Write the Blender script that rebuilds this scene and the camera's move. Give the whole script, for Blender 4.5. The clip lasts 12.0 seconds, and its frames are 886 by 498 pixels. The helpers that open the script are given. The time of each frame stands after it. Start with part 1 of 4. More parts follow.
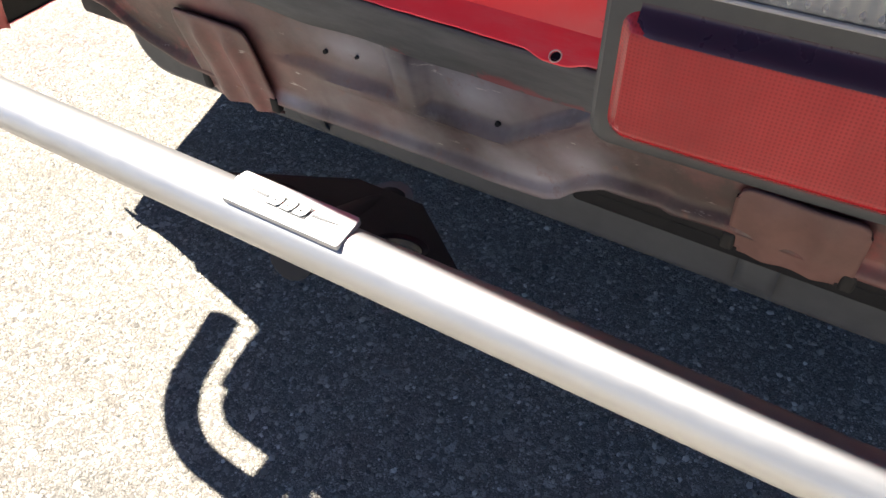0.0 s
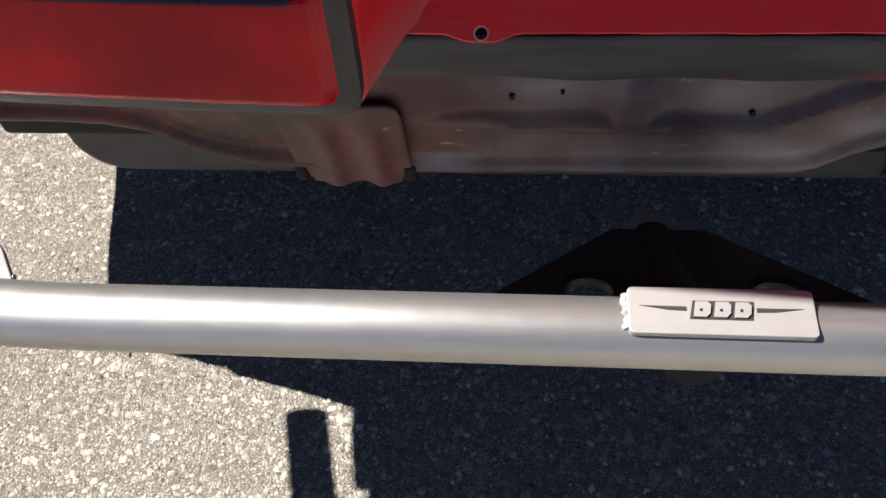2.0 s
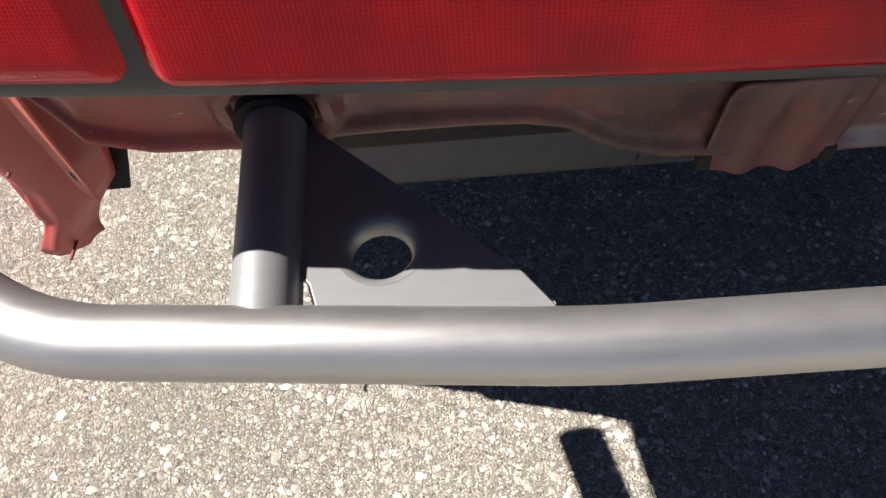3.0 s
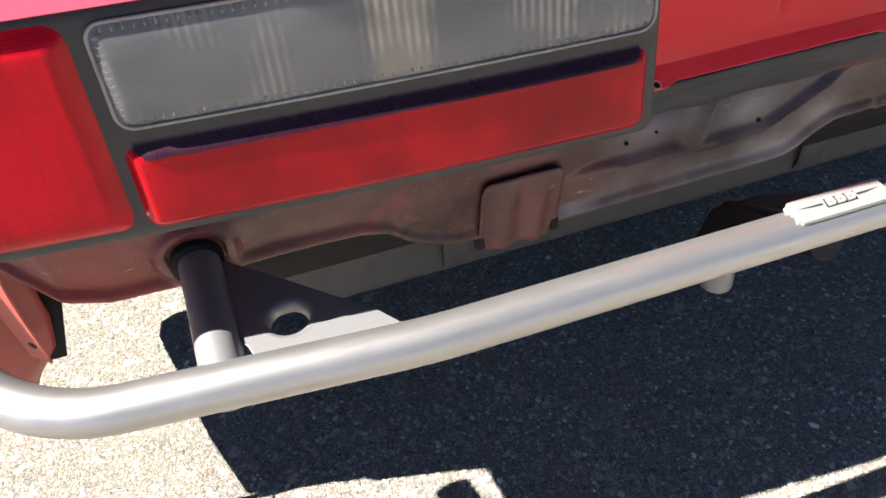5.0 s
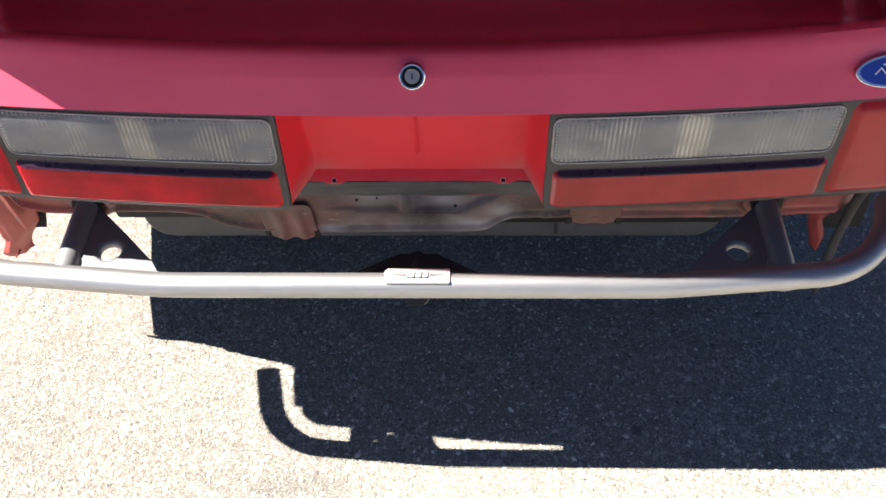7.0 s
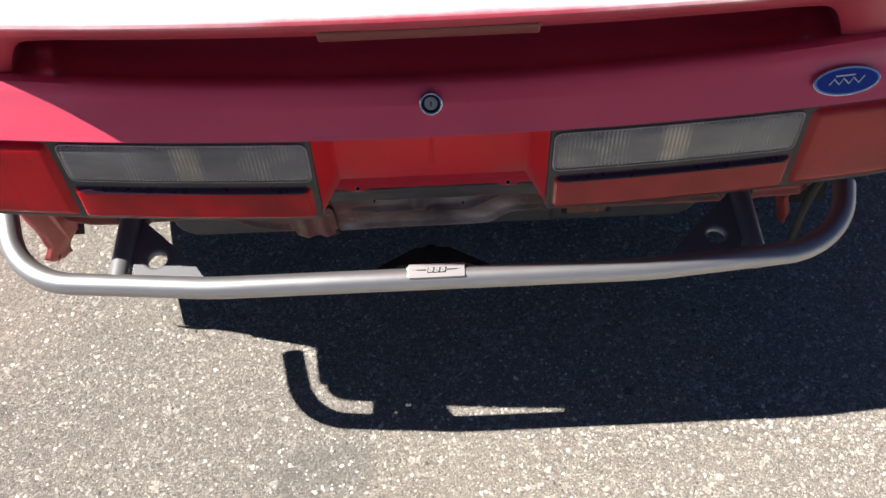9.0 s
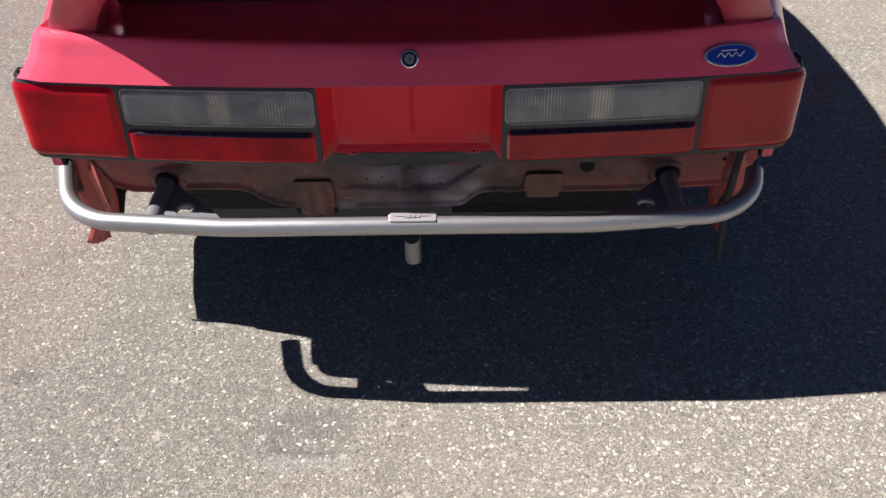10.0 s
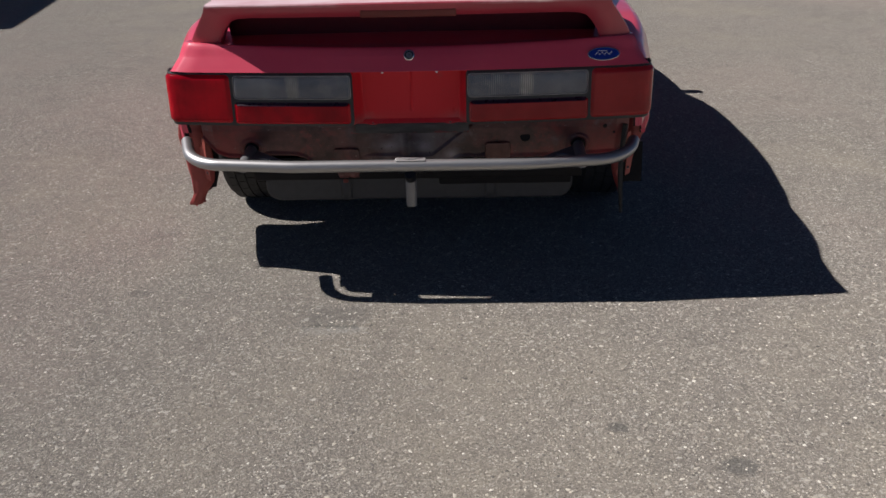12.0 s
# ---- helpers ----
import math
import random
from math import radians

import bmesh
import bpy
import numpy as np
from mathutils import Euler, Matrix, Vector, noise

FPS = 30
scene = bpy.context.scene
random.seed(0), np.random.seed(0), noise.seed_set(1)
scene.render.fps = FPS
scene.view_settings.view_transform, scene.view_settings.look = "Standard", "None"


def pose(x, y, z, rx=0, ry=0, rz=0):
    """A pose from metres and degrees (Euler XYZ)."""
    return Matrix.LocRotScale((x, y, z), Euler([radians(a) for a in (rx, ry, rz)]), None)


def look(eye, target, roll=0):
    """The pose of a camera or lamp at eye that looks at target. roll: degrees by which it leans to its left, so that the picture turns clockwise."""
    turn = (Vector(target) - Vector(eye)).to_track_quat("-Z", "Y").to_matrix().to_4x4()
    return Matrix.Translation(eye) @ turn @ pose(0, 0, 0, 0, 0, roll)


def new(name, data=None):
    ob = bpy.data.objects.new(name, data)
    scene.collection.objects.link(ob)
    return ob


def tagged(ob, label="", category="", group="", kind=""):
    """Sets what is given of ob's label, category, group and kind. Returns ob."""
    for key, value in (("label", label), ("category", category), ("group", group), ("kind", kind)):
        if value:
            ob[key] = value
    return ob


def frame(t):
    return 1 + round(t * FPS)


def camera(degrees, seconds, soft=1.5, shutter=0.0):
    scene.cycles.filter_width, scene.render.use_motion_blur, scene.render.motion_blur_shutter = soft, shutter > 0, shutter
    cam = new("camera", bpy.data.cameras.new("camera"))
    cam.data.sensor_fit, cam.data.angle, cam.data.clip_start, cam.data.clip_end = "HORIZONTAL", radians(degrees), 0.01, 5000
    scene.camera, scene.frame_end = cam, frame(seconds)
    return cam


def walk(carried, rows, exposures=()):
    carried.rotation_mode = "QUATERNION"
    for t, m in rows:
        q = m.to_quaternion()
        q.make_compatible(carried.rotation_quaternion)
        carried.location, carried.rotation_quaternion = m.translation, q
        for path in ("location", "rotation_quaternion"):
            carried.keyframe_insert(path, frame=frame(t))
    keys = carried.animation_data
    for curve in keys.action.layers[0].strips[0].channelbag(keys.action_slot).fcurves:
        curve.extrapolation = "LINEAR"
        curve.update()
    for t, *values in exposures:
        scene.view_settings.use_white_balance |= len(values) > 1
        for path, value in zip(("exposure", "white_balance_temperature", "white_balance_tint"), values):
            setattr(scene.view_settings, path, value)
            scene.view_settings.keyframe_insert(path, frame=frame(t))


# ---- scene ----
cam = camera(56.8, 12.0)
PATH = [
    (0, (0.317, -0.333, 0.941), (-0.429, 0.811, -0.52), -2.8),
    (0.5, (0.173, -0.327, 0.932), (-0.53, 0.825, -0.543), -4.3),
    (1, (0.054, -0.33, 0.918), (-0.517, 0.832, -0.607), -5.7),
    (1.5, (-0.003, -0.293, 0.909), (-0.317, 0.873, -0.686), -6.0),
    (2, (-0.12, -0.29, 0.95), (-0.287, 0.866, -0.674), -5.5),
    (2.5, (-0.304, -0.267, 0.938), (-0.471, 0.891, -0.684), -7.0),
    (2.7, (-0.382, -0.251, 0.916), (-0.534, 0.907, -0.708), -7.4),
    (4.3, (-0.674, -0.282, 0.898), (-0.181, 0.995, -0.56), -3.8),
    (4.5, (-0.674, -0.328, 0.934), (-0.168, 0.988, -0.484), -4.4),
    (5, (-0.535, -0.515, 1.064), (-0.137, 0.918, -0.273), -4.9),
    (5.5, (-0.352, -0.715, 1.192), (-0.172, 0.838, -0.055), -4.6),
    (6, (-0.181, -0.877, 1.325), (-0.122, 0.711, 0.11), -2.6),
    (6.5, (-0.023, -0.957, 1.466), (-0.056, 0.529, 0.128), -0.2),
    (7, (0.079, -0.886, 1.575), (0.02, 0.432, 0.071), -1.9),
    (7.2, (0.101, -0.865, 1.613), (0.056, 0.421, 0.082), -1.7),
    (8.8, (0.029, -0.898, 1.772), (0.021, 0.297, 0.169), -3.1),
    (9, (0.014, -0.942, 1.758), (0.012, 0.291, 0.183), -2.6),
    (9.5, (0.033, -1.166, 1.645), (0.028, 0.215, 0.198), -1.6),
    (10, (0.092, -1.534, 1.608), (0.063, 0.047, 0.384), -1.3),
    (10.5, (0.093, -1.829, 1.562), (0.044, -0.145, 0.485), -1.4),
    (11, (0.131, -2.137, 1.515), (0.068, -0.379, 0.564), -1.1),
    (11.5, (0.197, -2.469, 1.504), (0.112, -0.672, 0.63), -1.7),
    (12, (0.196, -2.764, 1.491), (0.135, -0.959, 0.631), -1.5),
]
EXPO = [  # seconds, stops, kelvin, tint
    (0.0, 2.5, 6500, 10), (0.4, 2.15, 6500, 10), (0.8, 1.3, 6500, 10), (1.2, 1.0, 6500, 10), (1.5, 1.1, 6450, 11), (2.0, 1.4, 6450, 12), (2.7, 1.45, 6450, 12),
    (4.3, 1.4, 6450, 11), (4.6, 1.6, 6500, 11), (5.0, 2.1, 6500, 11), (5.5, 2.4, 6500, 11), (6.5, 2.45, 6450, 11), (7.2, 2.1, 6400, 11),
    (8.8, 1.3, 6300, 13), (9.5, 1.1, 6250, 14), (10.5, 0.9, 6200, 16), (11.2, 0.42, 6200, 16), (12.0, 0.17, 6200, 15),
]
K = 0.94  # plan units to metres: the fitted plan came out a little large
walk(cam, [(t, look(Vector(eye) * K, Vector(target) * K, roll)) for t, eye, target, roll in PATH], exposures=EXPO)

# ---- world, sun ----
SUN = Vector((-0.874, 0.084, 1.0))  # towards the sun
sun_el = math.atan2(1.0, math.hypot(SUN.x, SUN.y))
world = bpy.data.worlds.new("sky")
scene.world = world
world.use_nodes = True
wt = world.node_tree
sky = wt.nodes.new("ShaderNodeTexSky")
sky.sky_type = "NISHITA"
sky.sun_disc = False
sky.sun_elevation = sun_el
sky.sun_rotation = math.atan2(SUN.x, SUN.y)
sky.altitude, sky.air_density, sky.dust_density, sky.ozone_density = 600.0, 0.28, 0.1, 2.0
wt.links.new(sky.outputs[0], wt.nodes["Background"].inputs[0])
wt.nodes["Background"].inputs[1].default_value = 0.05
sun = new("sun", bpy.data.lights.new("sun", "SUN"))
sun.data.energy, sun.data.angle, sun.data.color = 5.0, radians(0.53), (1.0, 0.95, 0.885)
sun.matrix_world = look(SUN * 10, (0, 0, 0))


# ---- materials ----
class Mat:
    """A node material with the few joints that the surfaces here need."""

    def __init__(self, name, color=(0.5, 0.5, 0.5), rough=0.5, metal=0.0, **more):
        self.m = bpy.data.materials.new(name)
        self.m.use_nodes = True
        self.t = self.m.node_tree
        self.b = self.t.nodes["Principled BSDF"]
        self.b.inputs["Base Color"].default_value = (*color, 1)
        self.b.inputs["Roughness"].default_value = rough
        self.b.inputs["Metallic"].default_value = metal
        for key, value in more.items():
            self.b.inputs[key.replace("_", " ")].default_value = value
        self.co = self.t.nodes.new("ShaderNodeTexCoord").outputs["Object"]

    def node(self, kind, **values):
        n = self.t.nodes.new(kind)
        for key, value in values.items():
            n.inputs[key].default_value = value
        return n

    def link(self, a, b):
        self.t.links.new(a, b)
        return self

    def stretch(self, x, y, z):
        n = self.node("ShaderNodeMapping")
        n.inputs["Scale"].default_value = (x, y, z)
        self.link(self.co, n.inputs["Vector"])
        return n.outputs[0]

    def noise(self, scale, detail=4.0, rough=0.6, co=None):
        n = self.node("ShaderNodeTexNoise", Scale=scale, Detail=detail, Roughness=rough)
        self.link(co or self.co, n.inputs["Vector"])
        return n.outputs["Fac"]

    def cells(self, scale, out="Distance", co=None, feature="F1"):
        n = self.node("ShaderNodeTexVoronoi", Scale=scale)
        n.feature = feature
        self.link(co or self.co, n.inputs["Vector"])
        return n.outputs[out]

    def ramp(self, fac, *stops):
        n = self.t.nodes.new("ShaderNodeValToRGB")
        e = n.color_ramp.elements
        for i, (at, c) in enumerate(stops):
            el = e[i] if i < 2 else e.new(at)
            el.position = at
            el.color = (c, c, c, 1) if isinstance(c, (int, float)) else (*c, 1)
        self.link(fac, n.inputs[0])
        return n.outputs[0]

    def mix(self, fac, a, b, blend="MIX"):
        n = self.t.nodes.new("ShaderNodeMix")
        n.data_type, n.blend_type = "RGBA", blend
        for value, at in ((fac, 0), (a, 6), (b, 7)):
            if isinstance(value, (int, float)):
                n.inputs[at].default_value = value
            elif isinstance(value, tuple):
                n.inputs[at].default_value = (*value, 1)
            else:
                self.link(value, n.inputs[at])
        return n.outputs[2]

    def axis(self, which):
        n = self.t.nodes.new("ShaderNodeSeparateXYZ")
        self.link(self.co, n.inputs[0])
        return n.outputs[which]

    def math(self, op, a, b=0.0, c=0.0):
        n = self.t.nodes.new("ShaderNodeMath")
        n.operation = op
        for i, v in enumerate((a, b, c)):
            if isinstance(v, (int, float)):
                n.inputs[i].default_value = v
            else:
                self.link(v, n.inputs[i])
        return n.outputs[0]

    def color(self, c):
        self.link(c, self.b.inputs["Base Color"])
        return self

    def rough(self, r):
        self.link(r, self.b.inputs["Roughness"])
        return self

    def bump(self, h, strength=0.3, dist=0.002):
        n = self.node("ShaderNodeBump", Strength=strength, Distance=dist)
        self.link(h, n.inputs["Height"])
        old = self.b.inputs["Normal"].links
        if old:
            self.link(old[0].from_socket, n.inputs["Normal"])
        self.link(n.outputs[0], self.b.inputs["Normal"])
        return self


def asphalt_material():
    """Worn asphalt: packed small stones of many tints in dark binder, a few larger pale ones."""
    m = Mat("asphalt", rough=0.9, Diffuse_Roughness=0.5)
    # warped coordinates, so that the stones are angular and of no regular shape
    warp = m.node("ShaderNodeTexNoise", Scale=150.0, Detail=3.0)
    m.link(m.co, warp.inputs["Vector"])
    shift = m.t.nodes.new("ShaderNodeVectorMath")
    shift.operation = "MULTIPLY_ADD"
    shift.inputs[1].default_value = (0.007, 0.007, 0.007)
    m.link(warp.outputs["Color"], shift.inputs[0]).link(m.co, shift.inputs[2])
    co = shift.outputs[0]

    def stones(scale, edge):
        tint = m.t.nodes.new("ShaderNodeSeparateColor")
        m.link(m.cells(scale, "Color", co=co), tint.inputs[0])
        rim = m.ramp(m.cells(scale, co=co, feature="DISTANCE_TO_EDGE"), (0.0, 0.0), (edge, 1.0))
        return tint.outputs, rim

    fine, big, mid = m.noise(420, 4, 0.7), m.noise(0.6, 5), m.noise(7, 7, 0.7)
    grain = m.noise(210, 5, 0.75)
    tint, rim = stones(270, 0.22)
    packed = m.ramp(tint[0], (0.0, (0.17, 0.155, 0.13)), (0.25, (0.325, 0.297, 0.247)), (0.5, (0.455, 0.415, 0.342)), (0.8, (0.57, 0.525, 0.435)), (1.0, (0.72, 0.68, 0.59)))
    col = m.mix(rim, (0.12, 0.109, 0.093), packed)
    heights = [rim]
    for scale, rare, edge in ((130, 0.70, 0.16), (72, 0.93, 0.10)):
        tint, rim = stones(scale, edge)
        here = m.math("MULTIPLY", m.ramp(tint[0], (rare, 0.0), (rare + 0.01, 1.0)), rim)
        shade = m.ramp(tint[1], (0.0, (0.20, 0.185, 0.162)), (0.3, (0.40, 0.355, 0.29)), (0.65, (0.54, 0.495, 0.41)), (1.0, (0.75, 0.72, 0.64)))
        col = m.mix(m.math("MULTIPLY", here, 0.9), col, shade)
        heights.append(here)
    lumps = m.noise(85, 4, 0.7)
    col = m.mix(m.ramp(lumps, (0.34, 0.5), (0.47, 0.0)), col, (0.13, 0.119, 0.10))
    col = m.mix(m.math("MULTIPLY", mid, 0.22), col, (0.45, 0.405, 0.335))
    warm = m.noise(0.55, 5, 0.65)
    col = m.mix(m.ramp(warm, (0.36, 0.30), (0.50, 0.0)), col, (0.42, 0.342, 0.288))
    col = m.mix(m.ramp(warm, (0.52, 0.0), (0.66, 0.30)), col, (0.47, 0.415, 0.30))
    col = m.mix(m.ramp(big, (0.35, 0.0), (0.7, 0.25)), col, (0.39, 0.345, 0.29))
    col = m.mix(m.ramp(m.noise(3.5, 7, 0.7), (0.34, 0.30), (0.48, 0.0)), col, (0.20, 0.18, 0.153))
    pits = m.ramp(m.noise(150, 5, 0.75), (0.33, 1.0), (0.42, 0.0))
    col = m.mix(m.math("MULTIPLY", pits, 0.7), col, (0.060, 0.055, 0.048))
    # tar blotches, oil spots and an old scuffed patch behind the car
    spots = m.ramp(m.noise(2.2, 5, 0.65), (0.66, 0.0), (0.74, 1.0))
    col = m.mix(m.math("MULTIPLY", spots, 0.3), col, (0.08, 0.074, 0.066))
    wob = m.math("ADD", m.math("MULTIPLY", m.math("SUBTRACT", m.noise(16, 7, 0.75), 0.5), 1.4), m.math("MULTIPLY", m.math("SUBTRACT", m.noise(90, 5, 0.75), 0.5), 1.6))
    for x, y, rx, ry, depth in ((0.627, -0.844, 0.040, 0.026, 0.7), (0.92, -1.01, 0.055, 0.045, 0.65), (0.86, -1.20, 0.09, 0.08, 0.35), (0.44, -0.02, 0.014, 0.012, 0.8), (-1.08, 0.0, 0.05, 0.03, 0.4)):
        dx = m.math("DIVIDE", m.math("SUBTRACT", m.axis(0), x * K), rx)
        dy = m.math("DIVIDE", m.math("SUBTRACT", m.axis(1), y * K), ry)
        d = m.math("SQRT", m.math("ADD", m.math("MULTIPLY", dx, dx), m.math("MULTIPLY", dy, dy)))
        mask = m.ramp(m.math("ADD", d, wob), (0.6, 1.0), (1.05, 0.0))
        col = m.mix(m.math("MULTIPLY", mask, depth), col, m.mix(grain, (0.04, 0.04, 0.037), (0.20, 0.20, 0.18)))
    # the scuffed square behind the car: stained, with a tarry lower seam and a paler strip past it
    jitter = m.math("MULTIPLY", m.math("SUBTRACT", m.noise(28, 6, 0.7), 0.5), 0.09)

    def square(cx, cy, hx, hy, soft):
        dx = m.math("SUBTRACT", m.math("ABSOLUTE", m.math("SUBTRACT", m.axis(0), cx * K)), hx)
        dy = m.math("SUBTRACT", m.math("ABSOLUTE", m.math("SUBTRACT", m.axis(1), cy * K)), hy)
        return m.ramp(m.math("ADD", m.math("MULTIPLY", m.math("ADD", m.math("MAXIMUM", dx, dy), jitter), 1.0 / soft), 0.5), (0.0, 1.0), (1.0, 0.0))

    col = m.mix(m.math("MULTIPLY", square(-0.285, -0.185, 0.105, 0.060, 0.05), 0.50), col, m.mix(grain, (0.06, 0.058, 0.052), (0.30, 0.285, 0.25)))
    col = m.mix(m.math("MULTIPLY", square(-0.30, -0.262, 0.090, 0.011, 0.016), 0.60), col, m.mix(grain, (0.05, 0.055, 0.045), (0.20, 0.205, 0.17)))
    col = m.mix(m.math("MULTIPLY", square(-0.28, -0.292, 0.105, 0.014, 0.03), 0.35), col, (0.46, 0.45, 0.42))
    m.color(m.mix(m.math("MULTIPLY", fine, 0.5), col, (0.5, 0.5, 0.5), "SOFT_LIGHT"))
    m.bump(heights[1], 0.7, 0.003).bump(heights[0], 0.8, 0.0022).bump(heights[2], 0.6, 0.003).bump(pits, 0.8, -0.003).bump(grain, 0.6, 0.0025)
    return m.m


def stone_material():
    m = Mat("stone", rough=0.6, Diffuse_Roughness=0.8)
    info = m.t.nodes.new("ShaderNodeNewGeometry").outputs["Random Per Island"]
    col = m.ramp(info, (0.0, (0.13, 0.122, 0.108)), (0.35, (0.29, 0.270, 0.235)), (0.6, (0.53, 0.495, 0.43)), (0.88, (0.68, 0.645, 0.565)), (1.0, (0.84, 0.81, 0.74)))
    m.color(m.mix(m.noise(500, 3), col, (0.4, 0.38, 0.34), "OVERLAY"))
    m.bump(m.noise(700, 3), 0.3, 0.001)
    return m.m


def paint_material(name, lit, dull, rough):
    m = Mat(name, lit, rough)
    m.b.inputs["Coat Weight"].default_value = 0.8
    m.b.inputs["Coat Roughness"].default_value = 0.14
    m.b.inputs["Specular IOR Level"].default_value = 0.35
    fade = m.ramp(m.noise(2.6, 6, 0.62), (0.35, 0.0), (0.72, 1.0))
    col = m.mix(fade, lit, dull)
    dust = m.ramp(m.noise(38, 6, 0.7), (0.52, 0.0), (0.8, 1.0))
    col = m.mix(m.math("MULTIPLY", dust, 0.10), col, (0.40, 0.16, 0.15))
    specks = m.ramp(m.cells(60), (0.035, 1.0), (0.06, 0.0))
    keep = m.ramp(m.noise(11, 2), (0.56, 0.0), (0.62, 1.0))
    col = m.mix(m.math("MULTIPLY", specks, m.math("MULTIPLY", keep, 0.5)), col, (0.06, 0.02, 0.02))
    m.color(col)
    m.rough(m.math("ADD", m.math("MULTIPLY", m.noise(14, 5), 0.22), rough - 0.1))
    m.bump(m.noise(900, 2), 0.04, 0.0005)
    return m.m


def recess_material():
    """Sheltered red paint, still bright, dirty along its foot."""
    m = Mat("bright_red_paint", rough=0.55)
    m.b.inputs["Specular IOR Level"].default_value = 0.35
    col = m.mix(m.noise(4, 5), (0.66, 0.016, 0.027), (0.74, 0.028, 0.040))
    dirt = m.ramp(m.math("ADD", m.math("SUBTRACT", m.axis(2), 0.455), m.math("MULTIPLY", m.noise(14, 6, 0.7), -0.07)), (0.155, 1.0), (0.198, 0.0))
    dirt = m.math("MULTIPLY", dirt, m.ramp(m.math("ABSOLUTE", m.axis(0)), (0.08, 0.15), (0.16, 1.0)))
    col = m.mix(m.math("MULTIPLY", dirt, 0.5), col, (0.42, 0.20, 0.185))
    smear = m.ramp(m.noise(17, 6, 0.7), (0.60, 0.0), (0.72, 1.0))
    col = m.mix(m.math("MULTIPLY", smear, 0.25), col, (0.36, 0.09, 0.085))
    specks = m.ramp(m.noise(150, 3, 0.6), (0.70, 0.0), (0.74, 1.0))
    col = m.mix(m.math("MULTIPLY", specks, 0.5), col, (0.12, 0.03, 0.03))
    m.color(col)
    m.bump(m.noise(60, 4), 0.06, 0.001)
    return m.m


def shelf_material():
    """Up-facing red paint, scuffed pink with dust and brightened for the skylight on it."""
    m = Mat("scuffed_skylit_red_paint", rough=0.42)
    # base brighter than the recess red, to put in skylight the shelf catches
    col = m.mix(m.noise(6, 5), (0.76, 0.030, 0.045), (0.80, 0.055, 0.070))
    dusty = m.ramp(m.noise(1.0, 6, 0.7, m.stretch(16, 60, 60)), (0.40, 0.0), (0.70, 0.45))
    ends = m.ramp(m.math("ABSOLUTE", m.axis(0)), (0.06, 0.35), (0.18, 1.0))
    m.color(m.mix(m.math("MULTIPLY", dusty, ends), col, (0.62, 0.28, 0.26)))
    m.rough(m.math("ADD", m.math("MULTIPLY", m.noise(40, 5), 0.25), 0.36))
    m.bump(m.noise(90, 5), 0.06, 0.0008)
    return m.m


def pale_top_material():
    """Red paint whose upward face is whitish, with red streaks left along it."""
    m = Mat("pale_top_red_paint", rough=0.42)
    m.b.inputs["Coat Weight"].default_value = 0.5
    m.b.inputs["Coat Roughness"].default_value = 0.25
    red = m.mix(m.noise(3, 5), (0.36, 0.026, 0.050), (0.44, 0.050, 0.075))
    streak = m.ramp(m.noise(1.0, 6, 0.65, m.stretch(5, 26, 26)), (0.40, 0.0), (0.56, 1.0))
    patch = m.ramp(m.noise(2.2, 4, 0.6), (0.30, 0.35), (0.55, 1.0))
    wob = m.math("MULTIPLY", m.math("SUBTRACT", m.noise(9, 5, 0.7), 0.5), 0.012)
    top = m.math("MULTIPLY", m.ramp(m.math("ADD", m.math("SUBTRACT", m.axis(2), 0.9), wob), (0.157, 0.0), (0.166, 1.0)), m.ramp(m.math("ADD", m.axis(1), wob), (0.002, 0.0), (0.014, 1.0)))
    whitish = m.mix(m.noise(40, 5), (0.77, 0.55, 0.57), (0.83, 0.68, 0.69))
    m.color(m.mix(m.math("MULTIPLY", top, m.math("ADD", 0.68, m.math("MULTIPLY", m.math("MULTIPLY", streak, patch), 0.32))), red, whitish))
    m.bump(m.noise(220, 4), 0.08, 0.0006)
    return m.m


